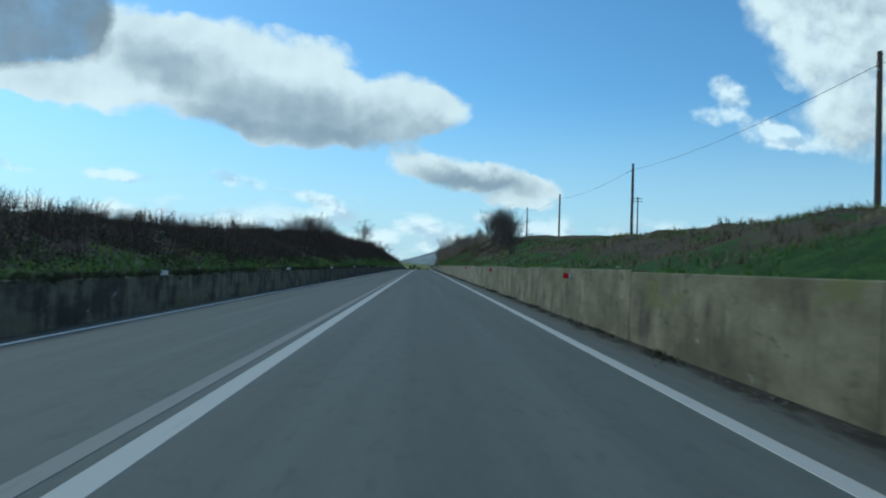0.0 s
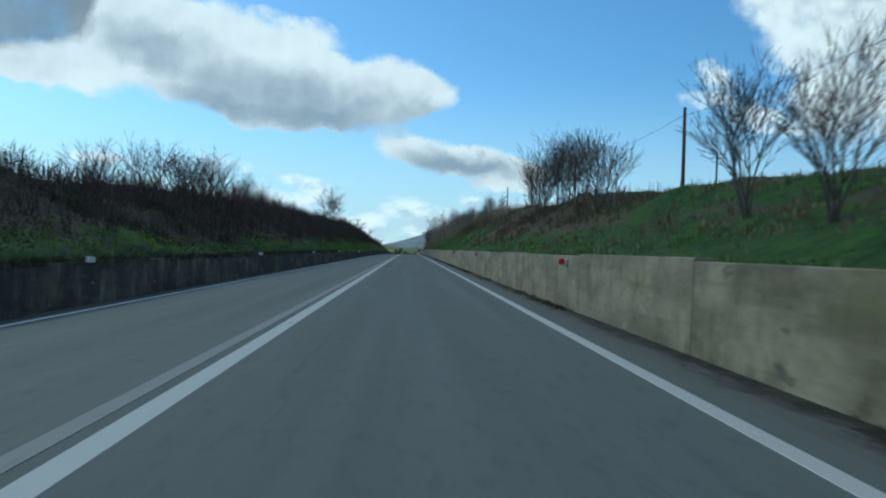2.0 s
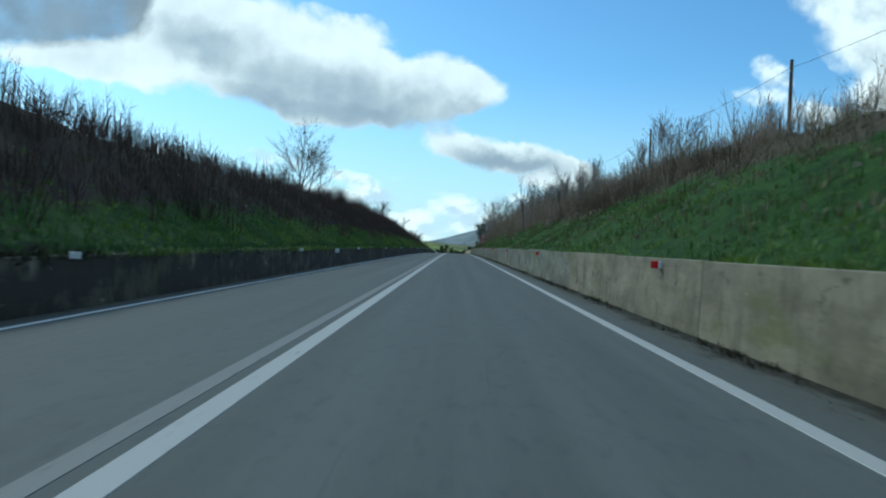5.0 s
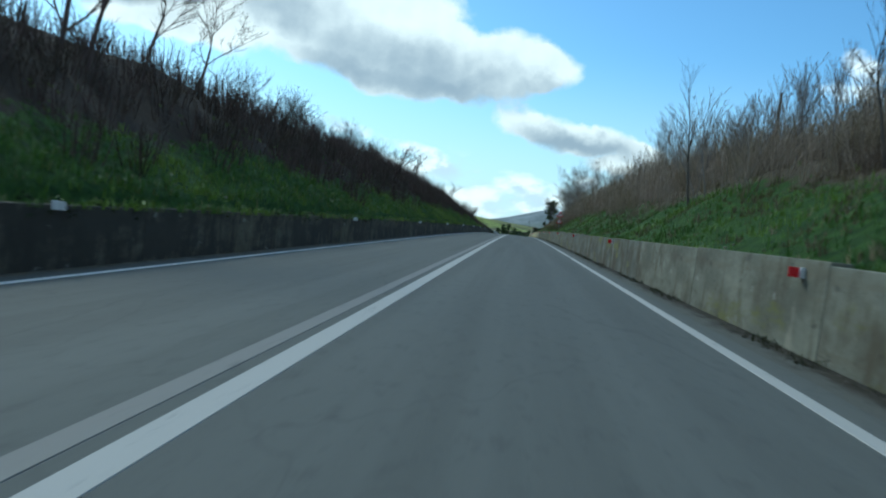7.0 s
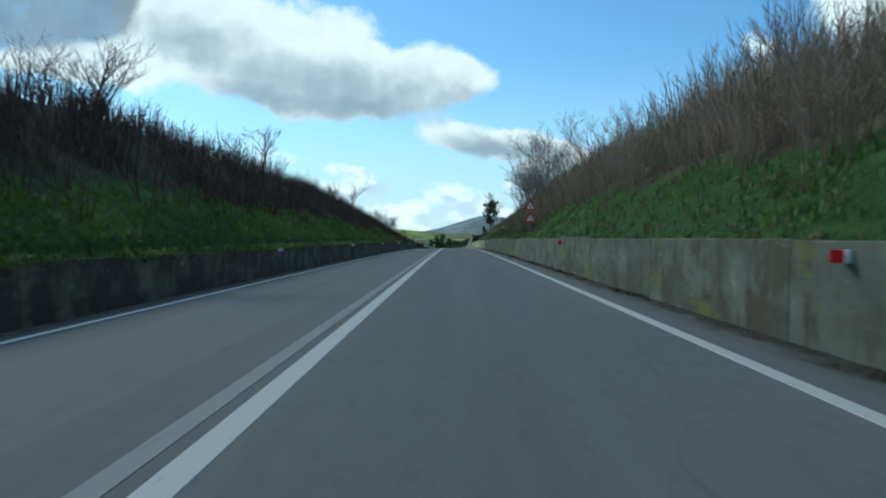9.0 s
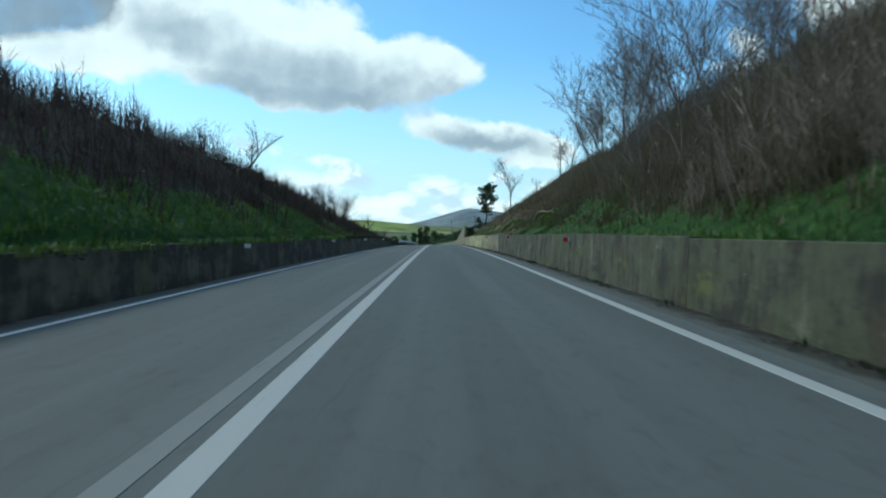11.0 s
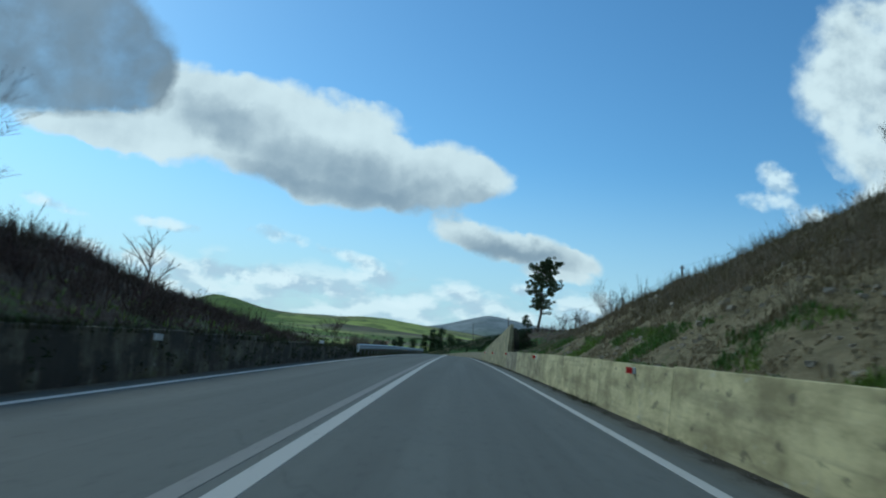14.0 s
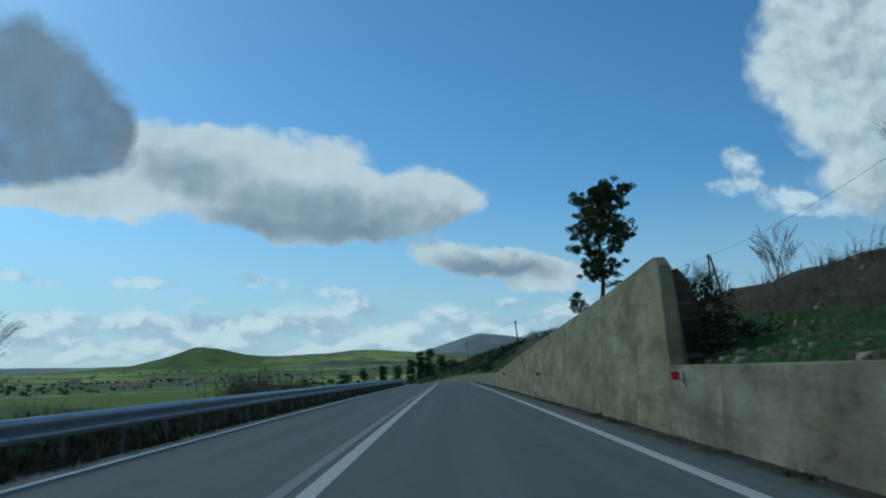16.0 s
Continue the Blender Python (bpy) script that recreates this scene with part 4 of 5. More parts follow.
X, y = scatter(1100, 4.3, 7.6, -10, 64, lambda X, y: patchy(X, y, 2.2, 71.0, -0.15, 0.25))
brush("dead_bank_stalks", stand(X, y), RNG.uniform(0.12, 0.36, len(X)), BRUSH_M, 6, 0.8, 0.9, twigs=2, label="low dead brown stalks between the bank's green strips")

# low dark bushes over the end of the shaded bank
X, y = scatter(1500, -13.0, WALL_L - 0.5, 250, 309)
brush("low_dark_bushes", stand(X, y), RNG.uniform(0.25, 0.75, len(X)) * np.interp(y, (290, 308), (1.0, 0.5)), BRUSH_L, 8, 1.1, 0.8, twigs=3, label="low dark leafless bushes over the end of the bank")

# grass
X, y = scatter(42000, -10.0, WALL_L - 0.24, -14, 312, lambda X, y: (1.0 - 0.92 * smooth((WALL_L - 1.5 - X) / 1.7)) * np.interp(y, (-20, 100, 122, 250, 266), (0.3, 0.3, 1.0, 1.0, 0.12)))
grass("bank_grass", stand(X, y), RNG.uniform(0.10, 0.30, len(X)), GRASS, 6, "lush dark green grass on the shaded bank")
right_green = lambda X, y: np.clip(1.05 - smooth((X - WALL_R - np.interp(y, (36, 48, 60, 72, 88, 97, 126, 134, 200, 222, 228, 234, 244, 250, 300, 312), (0.9, 1.6, 2.0, 0.5, 0.5, 3.2, 3.2, 2.3, 1.9, 0.3, 0.5, 2.1, 1.8, 0.3, 0.3, 1.6))) / np.interp(y, (232, 250, 300, 312), (1.8, 0.9, 0.9, 1.8))), 0.03, 1) * np.interp(y, (225, 250, 300, 310), (1, 0.7, 0.6, 1.0)) * np.where((y > 240) & (y < 303), patchy(X, y / 2.2, 1.6, 6.0, -0.02, 0.22), np.interp(y, (55, 110), (0.02, 0.3)) + np.interp(y, (55, 110), (0.95, 0.7)) * patchy(X, y, 2.5, 6.0, -0.02, 0.3))
crest_green = lambda X, y: np.maximum(right_green(X, y), smooth((X - 6.3) / 1.2) * (1 - smooth((y - 70) / 10)) * patchy(X, y, 2.5, 6.0, -0.15, 0.2))
X, y = scatter(85000, WALL_R + 0.32, 12.0, -10, 400, crest_green)
grass("bank_grass", stand(X, y), RNG.uniform(0.07, 0.24, len(X)) * np.interp(y, (0, 100, 130, 232, 250, 316, 325), (0.8, 0.9, 1.3, 1.2, 0.6, 0.6, 1.0)), GRASS, 5, "bright green grass on the sunlit bank")
X, y = scatter(26000, WALL_R + 0.4, 8.5, 242, 316, lambda X, y: 0.05 + 0.9 * patchy(X * 2.2, y / 2, 1.2, 31.0, 0.0, 0.3))
grass("slope_tufts", stand(X, y), RNG.uniform(0.05, 0.17, len(X)), STRAW, 5, "short tufts of dry straw-coloured grass on the cut slope", width=0.016)
X, y = scatter(30000, 4.2, 12.5, 240, 322, lambda X, y: smooth((X - np.interp(y, (250, 262, 296, 306), (4.2, 4.4, 4.7, 4.4)) + 1.6 * (patchy(X, y, 2.0, 35.0) - 0.5)) / 1.2) * np.interp(y, (298, 308), (1.0, 0.15)))
grass("dead_slope_grass", stand(X, y), RNG.uniform(0.10, 0.30, len(X)), DEAD, 5, "long dead brown grass matted over the upper slope", width=0.013)
X, y = scatter(6000, 3.7, 7.5, 122, 212, lambda X, y: patchy(X, y, 2.2, 43.0, 0.05, 0.3))
grass("dead_bank_grass", stand(X, y), RNG.uniform(0.10, 0.26, len(X)), DEAD, 5, "patches of dead brown grass among the green", width=0.013)
X, y = scatter(9000, 3.9, 9.0, 210, 252, lambda X, y: 0.25 + 0.75 * patchy(X, y, 1.8, 39.0, -0.15, 0.2))
grass("dead_wood_grass", stand(X, y), RNG.uniform(0.12, 0.40, len(X)), DEAD, 5, "dead brown grass under the slope's trees", width=0.013)
X, y = scatter(7000, 4.0, 9.0, -10, 122, lambda X, y: patchy(X, y, 1.8, 37.0, -0.1, 0.3))
grass("dead_bank_grass", stand(X, y), RNG.uniform(0.10, 0.30, len(X)), DEAD, 5, "dead brown grass between the bank's bushes", width=0.013)
X, y = scatter(9000, WALL_R + 0.4, 11.0, -10, 330, lambda X, y: patchy(X, y, 2.0, 11.0, 0.0, 0.3))
grass("dry_grass", stand(X, y), RNG.uniform(0.12, 0.35, len(X)), STRAW, 5, "tufts of dry yellow grass on the bank", width=0.016)
X, y = scatter(15000, WALL_R - 0.30, WALL_R - 0.02, -10, 400, lambda X, y: patchy(X, y, 2.0, 21.0, -0.15, 0.35) * np.interp(X - WALL_R, (-0.30, -0.1), (0.25, 1.0)))
w = stand(X, y)
w[:, 2] = road_z(y, X)
grass("verge_weeds", w, RNG.uniform(0.03, 0.14, len(X)), WEEDS, 5, "small weeds along the foot of the wall", "weeds", 0.014)
X, y = scatter(6500, WALL_L - 0.75, WALL_L + 0.18, 311, 420)
w = stand(X, y)
w[:, 2] = road_z(y, X)
grass("verge_weeds", w, RNG.uniform(0.10, 0.36, len(X)), WEEDS, 5, "dark weeds growing under the guardrail", "weeds", 0.016)

X, y = scatter(6500, WALL_L - 3.2, WALL_L - 0.5, 311, 414, lambda X, y: smooth((X - WALL_L + 3.2) / 1.2))
grass("rail_side_weeds", stand(X, y), RNG.uniform(0.18, 0.5, len(X)), WEEDS, 5, "rank dark weeds behind the guardrail", "weeds", 0.016)
X, y = scatter(15000, WALL_R + 0.35, 4.7, 238, 302, lambda X, y: patchy(X, y / 3, 1.0, 41.0, 0.02, 0.25))
grass("ledge_grass", stand(X, y), RNG.uniform(0.07, 0.20, len(X)), GRASS, 6, "green grass tufts along the slope's lower ledges")
# blades hanging over the walls' top edges
X, y = scatter(9000, WALL_R + 0.14, WALL_R + 0.34, -10, 312, lambda X, y: patchy(X, y, 1.6, 51.0, 0.0, 0.3) * np.interp(y, (240, 255), (1.0, 0.4)))
w = stand(X, y)
w[:, 2] = road_z(y, X) + 1.02
grass("rim_grass", w, RNG.uniform(0.05, 0.17, len(X)), GRASS, 5, "grass blades growing over the wall's top edge")
for y0, y1, mat, text in ((-10, 108, WEEDS, "dark weeds growing over the shaded wall's top edge"), (108, 252, GRASS, "green grass hanging over the shaded wall's top edge"),
                          (252, 309, WEEDS, "dark weeds growing over the shaded wall's low end")):
    X, y = scatter(int(46 * (y1 - y0)), WALL_L - 0.24, WALL_L - 0.01, y0, y1, lambda X, y: 0.35 + 0.65 * patchy(X, y, 1.6, 53.0, -0.15, 0.2))
    w = stand(X, y)
    w[:, 2] = road_z(y, w[:, 0] - bend(y)) + WALL_L_TOP - 0.02 - 0.32 * smooth((y - 280) / 22)
    grass("rim_grass", w, RNG.uniform(0.08, 0.26, len(X)), mat, 5, text)


def skeleton(height, seed, stems=1, spread=0.55, depth=5, droop=0.0, lean=(0, 0), thick=1.0, first=0.35, fan=0.42, slim=1.0):
    """Branch segments of a leafless tree: start, end, radii and level."""
    rnd = random.Random(seed)
    segs = []

    def grow(p, d, length, r, level):
        parts = 3 if level < 2 else 2
        q, dd = p, d.copy()
        for k in range(parts):
            sway = 0.14 if slim == 1 or level else 0.05
            dd = (dd + Vector((rnd.gauss(0, sway), rnd.gauss(0, sway), rnd.gauss(0.03, 0.06) - droop * level * 0.03))).normalized()
            e = q + dd * (length / parts)
            r1 = r * (1 - 0.45 * (k + 1) / parts)
            segs.append((q.copy(), e.copy(), r * (1 - 0.45 * k / parts), r1, level))
            if level + 1 < depth and (level > 0 or k >= parts - 2 or rnd.random() < first):
                for _ in range(rnd.choice((1, 2, 2)) if level < 3 else rnd.choice((1, 2, 3))):
                    a = rnd.uniform(0, 2 * math.pi)
                    side = Vector((math.cos(a), math.sin(a), rnd.uniform(-0.1, 0.5)))
                    nd = (dd * (1 - spread) + side * spread).normalized()
                    grow(e, nd, length * rnd.uniform(0.45, 0.72) * (slim if level == 0 else 1.0), r1 * rnd.uniform(0.5, 0.75), level + 1)
            q = e
        if level + 1 < depth:
            grow(q, dd, length * 0.6, r * 0.5, level + 1)

    for s in range(stems):
        a = rnd.uniform(0, 2 * math.pi)
        out = Vector((math.cos(a), math.sin(a), 0)) * (0.0 if stems == 1 else rnd.uniform(fan * 0.35, fan))
        d = (Vector((lean[0], lean[1], 1)) + out).normalized()
        grow(Vector((out.x * 0.15, out.y * 0.15, -0.15)), d, height * 0.45 * rnd.uniform(0.8, 1.05), height * 0.016 * thick * (1.0 if stems == 1 else 0.7), 0)
    return segs


def bare_tree(X, y, height, seed, stems=1, spread=0.5, depth=None, lean=(0, 0), label="leafless grey tree on the bank's crest", mat=BARK, thick=1.0, name="bare_tree", fan=0.42, slim=1.0):
    p = stand(X, y)[0]
    ob = empty(name, *p, label=label, category="tree")
    depth = depth or (5 if height > 2.9 and stems < 4 else 4)
    segs = skeleton(height, seed, stems, spread, depth, lean=lean, thick=thick, fan=fan, slim=slim)
    top = max(s[1].z for s in segs)
    k = height / top
    for nm, pick in (("trunk", [s for s in segs if s[4] == 0]), ("crown", [s for s in segs if s[4] > 0])):
        a, b = np.array([s[0] * k for s in pick]), np.array([s[1] * k for s in pick])
        ra, rb = np.array([s[2] for s in pick]), np.array([s[3] for s in pick])
        v, f = tubes(a, b, np.maximum(ra, 0.0048), np.maximum(rb, 0.003), 6 if nm == "trunk" else 3)
        mesh_object(nm, v, f, mat, ob)
    return ob


RIGHT_TREES = [
    (5.84, 51.2, 2.75, 5), (5.6, 48.1, 2.4, 4), (7.0, 64.5, 2.4, 2), (7.1, 67.0, 3.0, 4), (7.1, 70.6, 3.7, 5), (7.4, 73.6, 3.5, 4), (7.6, 76.5, 3.4, 4), (7.2, 80.3, 4.0, 5), (7.8, 82.6, 3.4, 4),
    (8.6, 82.8, 3.9, 4), (7.8, 86, 3.5, 3), (9.0, 93, 3.6, 1), (9.4, 97.5, 1.7, 0), (10.3, 133, 3.0, 2),
]
for i, (tx, ty, th, st) in enumerate(RIGHT_TREES):
    bare_tree(tx, ty, th * 1.08, 100 + i, st + 2, 0.36, 4, label="many-stemmed leafless tree on the grassy crest", mat=BARK, thick=0.66 if ty < 60 else 0.5, fan=0.3)
SLENDER = [(9.6, 130.6, 2.6, 3), (9.5, 133.4, 2.9, 4), (9.6, 136.3, 2.7, 4), (9.6, 139.6, 2.1, 3), 
           (8.6, 144.5, 3.2, 3), (8.5, 149.0, 3.3, 4), (8.8, 151.6, 3.6, 4), (8.4, 155.0, 3.2, 3), (8.6, 158.8, 3.4, 4), (8.5, 162.6, 3.0, 3), (8.3, 165.0, 2.8, 3), (8.9, 167.2, 3.2, 3),
           (9.4, 164.0, 3.2, 3), (5.8, 158.4, 3.8, 1), (6.2, 161.6, 3.4, 2), (6.6, 157.0, 3.6, 2), (8.4, 170.0, 3.6, 3), (8.8, 174.5, 3.4, 3), (8.5, 178.0, 4.4, 3), (8.6, 181.0, 5.0, 3), (8.4, 183.2, 4.2, 2), (8.7, 186.0, 3.8, 4), (8.5, 190.4, 3.2, 3), (9.0, 198.0, 3.4, 3),
           (8.6, 206.0, 3.2, 3), (9.2, 214.0, 3.6, 3)]
for i, (tx, ty, th, st) in enumerate(SLENDER):
    bare_tree(tx, ty, th, 500 + i, st, 0.22, 4, label="slender upright leafless tree in the brown thicket", mat=STEM, thick=0.6, fan=0.16)
bare_tree(5.7, 160.3, 5.3, 561, 1, 0.34, 4, (-0.12, 0), "tall thin leafless tree leaning out of the thicket", BARK, 0.6, slim=0.5)
bare_tree(7.4, 149.6, 3.9, 560, 1, 0.3, 4, (-0.22, 0), "slender leafless tree leaning out of the thicket", BARK, 0.7, slim=0.5)
TALL_TREES = [(7.0, 243, 6.0, 2), (6.6, 237.5, 5.6, 1), (8.2, 234.5, 6.4, 2), (7.6, 230.5, 5.6, 2), (9.3, 240.5, 5.8, 2),
              (9.2, 247.5, 5.0, 2), (6.4, 248.5, 4.6, 1), (9.8, 227, 5.2, 2), (8.6, 252, 4.0, 2),
              (5.3, 233.9, 4.2, 2), (5.5, 230.6, 4.4, 2), (5.9, 228.2, 4.6, 3), (6.2, 225.0, 4.4, 2), (5.6, 221.5, 4.0, 2)]
for i, (tx, ty, th, st) in enumerate(TALL_TREES):
    bare_tree(tx, ty, th, 140 + i, st, 0.42, lean=(-0.05, 0), label="tall leafless tree growing from the brushy slope", mat=STEM, thick=0.7)
for i, (tx, ty, th, st, sp) in enumerate([(9.9, 274.4, 4.4, 1, 0.42), (5.3, 270.3, 4.7, 1, 0.40), (10.3, 262.4, 2.6, 2, 0.45), (11.3, 270.5, 1.7, 2, 0.3), (8.9, 283.0, 2.0, 1, 0.4),
                                          (10.0, 320.0, 3.3, 4, 0.32), (9.2, 327.0, 1.8, 4, 0.35), (8.6, 334.0, 1.6, 4, 0.35), (10.6, 338.0, 1.8, 3, 0.35)]):
    bare_tree(tx, ty, th, 170 + i, st, sp, label="slender leafless tree on the dry slope", mat=BARK, thick=0.85 if st == 1 else 0.9, slim=0.85 if st == 1 else 1.0)
LEFT_TREES = [(-10.5, 66.5, 2.4, 6, 0), (-10.7, 72.2, 3.4, 6, 0), (-10.5, 76.5, 3.3, 6, 0), (-10.6, 79.5, 3.8, 7, 0), (-10.8, 84.0, 3.5, 6, 0), (-10.5, 87.2, 3.3, 6, 0), (-10.6, 91.0, 3.2, 5, 0), (-11.0, 97.0, 2.6, 4, 0),
              (-11.3, 147.0, 2.6, 2, 0), (-11.3, 150.3, 6.2, 1, -0.05), (-11.3, 151.7, 5.6, 1, 0.03), (-11.3, 154.6, 4.8, 1, 0.02), (-11.3, 158.6, 4.7, 1, 0), (-11.2, 144.5, 2.3, 3, 0), (-11.1, 160.5, 2.3, 4, 0),
              (-11.0, 167.6, 2.6, 6, 0), (-11.1, 171.0, 2.4, 4, 0), (-11.0, 180.5, 2.6, 6, 0), (-11.0, 186.0, 2.2, 5, 0), (-11.0, 191.0, 2.6, 2, 0), (-9.8, 190.4, 3.1, 1, 0.15),
              (-11.1, 208.5, 2.4, 2, 0), (-12.2, 218.3, 3.1, 1, 0), (-11.2, 220.5, 2.0, 2, 0), (-11.3, 251.5, 3.2, 1, 0.25), (-11.6, 247.5, 2.2, 2, 0), (-9.5, 268.7, 2.7, 4, 0), (-9.0, 270.6, 2.5, 3, 0), (-9.0, 271.8, 2.1, 3, 0),
              (-9.0, 274.5, 2.2, 2, 0.3), (-9.0, 276.3, 2.5, 2, 0), (-9.0, 279.2, 2.9, 3, 0.1), (-7.5, 284.5, 1.9, 1, 0), (-8.2, 318.0, 2.2, 2, 0), (-8.7, 318.6, 1.9, 2, 0)]
for i, (tx, ty, th, st, ln) in enumerate(LEFT_TREES):
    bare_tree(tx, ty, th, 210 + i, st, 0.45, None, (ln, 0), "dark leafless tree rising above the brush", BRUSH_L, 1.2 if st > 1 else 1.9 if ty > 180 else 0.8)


def leaf_clumps(centres, radii, per, size, seed):
    """Leaves as small tilted quads round the clumps' centres."""
    rng = np.random.default_rng(seed)
    c = np.repeat(np.asarray(centres, float), per, 0)
    r = np.repeat(np.asarray(radii, float), per)
    n = len(c)
    d = rng.normal(0, 1, (n, 3))
    d /= np.linalg.norm(d, axis=1, keepdims=True)
    p = c + d * (r * rng.uniform(0.35, 1.0, n) ** 0.6)[:, None] * np.array([1, 1, 0.75])
    a = rng.normal(0, 1, (n, 3))
    a /= np.linalg.norm(a, axis=1, keepdims=True)
    b = np.cross(a, d)
    b /= np.maximum(np.linalg.norm(b, axis=1, keepdims=True), 1e-6)
    s = (size * rng.uniform(0.6, 1.3, n))[:, None]
    v = np.stack([p - a * s, p - b * s * 0.35, p + a * s, p + b * s * 0.35], 1).reshape(-1, 3)
    return v, (np.arange(n)[:, None] * 4 + np.arange(4)).tolist()


def pine(X, y, height, seed):
    p = stand(X, y)[0]
    ob = empty("pine_tree", *p, label="dark green pine with an open clumpy crown behind the concrete wall", category="tree")
    rnd = random.Random(seed)
    a, b, ra, rb = [], [], [], []
    pts = [Vector((0.0, 0, -0.2))]
    for i in range(10):
        pts.append(Vector((0.035 * i + 0.1 * math.sin(i * 0.9), 0.05 * math.cos(i), height * (i + 1) / 10.5)))
    for i, (u, w) in enumerate(zip(pts, pts[1:])):
        a.append(u), b.append(w), ra.append(0.15 * (1 - i / 11)), rb.append(0.15 * (1 - (i + 1) / 11))
    v, f = tubes(np.array(a), np.array(b), ra, rb, 8)
    mesh_object("trunk", v, f, PINE_BARK, ob)
    a, b, ra, rb, cen, rad = [], [], [], [], [], []

    def limb(p0, p1, r0, r1):
        a.append(p0), b.append(p1), ra.append(r0), rb.append(r1)

    for k in range(38):
        t = 0.26 + 0.72 * (k + rnd.random()) / 38
        i = min(int(t * 10), 9)
        base = pts[i].lerp(pts[i + 1], t * 10 - i)
        ang = k * 2.4 + rnd.uniform(-0.5, 0.5)
        reach = height * 0.30 * math.sin(math.pi * min(1.0, 0.28 + 0.72 * (t - 0.2) / 0.8)) ** 0.7 * rnd.uniform(0.5, 1.1)
        if t < 0.45:
            reach *= rnd.choice((0.35, 0.6, 1.0))
        way = Vector((math.cos(ang), math.sin(ang), rnd.uniform(0.1, 0.7)))
        elbow = base + way * reach * 0.5
        end = elbow + (way + Vector((rnd.gauss(0, 0.2), rnd.gauss(0, 0.2), 0.35))) * reach * 0.5
        limb(base, elbow, 0.035, 0.022), limb(elbow, end, 0.022, 0.01)
        bare = t < 0.62 and rnd.random() < 0.3
        for s in range(3 if bare else 13):
            u = rnd.uniform(0.35, 1.05)
            root = base.lerp(elbow, u * 2) if u < 0.5 else elbow.lerp(end, u * 2 - 1)
            tip = root + Vector((rnd.gauss(0, 0.26), rnd.gauss(0, 0.26), rnd.gauss(0.14, 0.17)))
            limb(root, tip, 0.009, 0.004)
            cen.append(tip), rad.append(rnd.uniform(0.12, 0.30))
    for k in range(26):
        cen.append(pts[-1] + Vector((rnd.gauss(0, 0.42), rnd.gauss(0, 0.42), rnd.gauss(-0.3, 0.3))))
        rad.append(rnd.uniform(0.16, 0.30))
    v, f = tubes(np.array(a), np.array(b), ra, rb, 4)
    mesh_object("bough", v, f, PINE_BARK, ob)
    v, f = leaf_clumps(cen, rad, 95, 0.068, seed)
    mesh_object("crown", v, f, NEEDLES, ob)


pine(8.0, 346.5, 7.5, 4)


def leafy_tree(x, y, height, width, seed, label, z=None):
    """A dark rounded tree beside the bend, in world x."""
    X = x - float(bend(y))
    p = stand(X, y)[0]
    ob = empty("leafy_tree", *p, label=label, category="tree")
    rnd = random.Random(seed)
    bm = bmesh.new()
    rod(bm, (0, 0, -0.2), (0.05, 0, height * 0.6), height * 0.03, height * 0.012, 7)
    part("trunk", bm, PINE_BARK, ob)
    cen, rad = [], []
    many = 16 if height < 4 else 46
    for k in range(many):
        t = rnd.uniform(0.15, 1.0)
        w = width * 0.5 * math.sqrt(max(0.05, 1 - (2 * t - 1.0) ** 2 * 0.8))
        ang = rnd.uniform(0, 6.28)
        cen.append((math.cos(ang) * w * rnd.uniform(0.2, 0.8), math.sin(ang) * w * rnd.uniform(0.2, 0.8), height * t * 0.92))
        rad.append(width * rnd.uniform(0.14, 0.26) * (1.0 if height < 4 else 1.3))
    v, f = leaf_clumps(cen, rad, 220, 0.034 * height ** 0.5, seed)
    mesh_object("crown", v, f, LEAVES, ob)


for i, (tx, ty, th, tw) in enumerate([(-12.6, 402, 1.7, 1.9), (-14.8, 412, 2.0, 1.6), (-17.0, 418, 1.5, 2.0), (-22, 425, 1.6, 2.2), (-28, 440, 1.8, 2.4), (-10.8, 402, 2.4, 1.5), (-9.8, 505, 7.2, 2.4), (-7.2, 500, 8.4, 2.8), (-4.6, 498, 8.8, 3.6), (-2.0, 503, 7.6, 4.0),
                                      (0.8, 508, 7.0, 3.6), (-13.5, 510, 6.2, 3.0), (-17.5, 512, 6.6, 2.6), (-5.8, 515, 7.4, 5.0)]):
    leafy_tree(tx, ty, th, tw, 300 + i, "small dark evergreen tree beside the road's bend")

leafy_tree(6.8, 346.2, 2.3, 1.3, 330, "small dark evergreen shrub beside the pine's foot")

# dark creeping leaves over the first stretch of the shaded bank and over its low end
X, y = scatter(5200, -13.2, WALL_L - 0.4, -14, 84, lambda X, y: patchy(X, y, 3.0, 81.0, -0.3, 0.15) * np.interp(y, (60, 84), (1, 0.2)))
p = stand(X, y) + np.array([0, 0, 0.2]) * RNG.uniform(0, 1.6, len(X))[:, None]
v, f = leaf_clumps(p, RNG.uniform(0.16, 0.38, len(X)), 18, 0.042, 21)
tagged(mesh_object("bank_ivy", v, f, IVY), "dark green ivy and bramble leaves over the shaded bank", "ivy", kind="stuff")
X, y = scatter(1300, WALL_L - 0.9, WALL_L + 0.06, 262, 311, lambda X, y: smooth((y - 262) / 30))
p = stand(X, y)
p[:, 2] = road_z(y, p[:, 0]) + RNG.uniform(0.05, 0.75, len(X)) * (1 - 0.3 * smooth((y - 280) / 22))
v, f = leaf_clumps(p, RNG.uniform(0.10, 0.22, len(X)), 16, 0.05, 22)
tagged(mesh_object("wall_creeper", v, f, IVY), "dark creeper hanging over the low end of the stained wall", "creeper", kind="stuff")

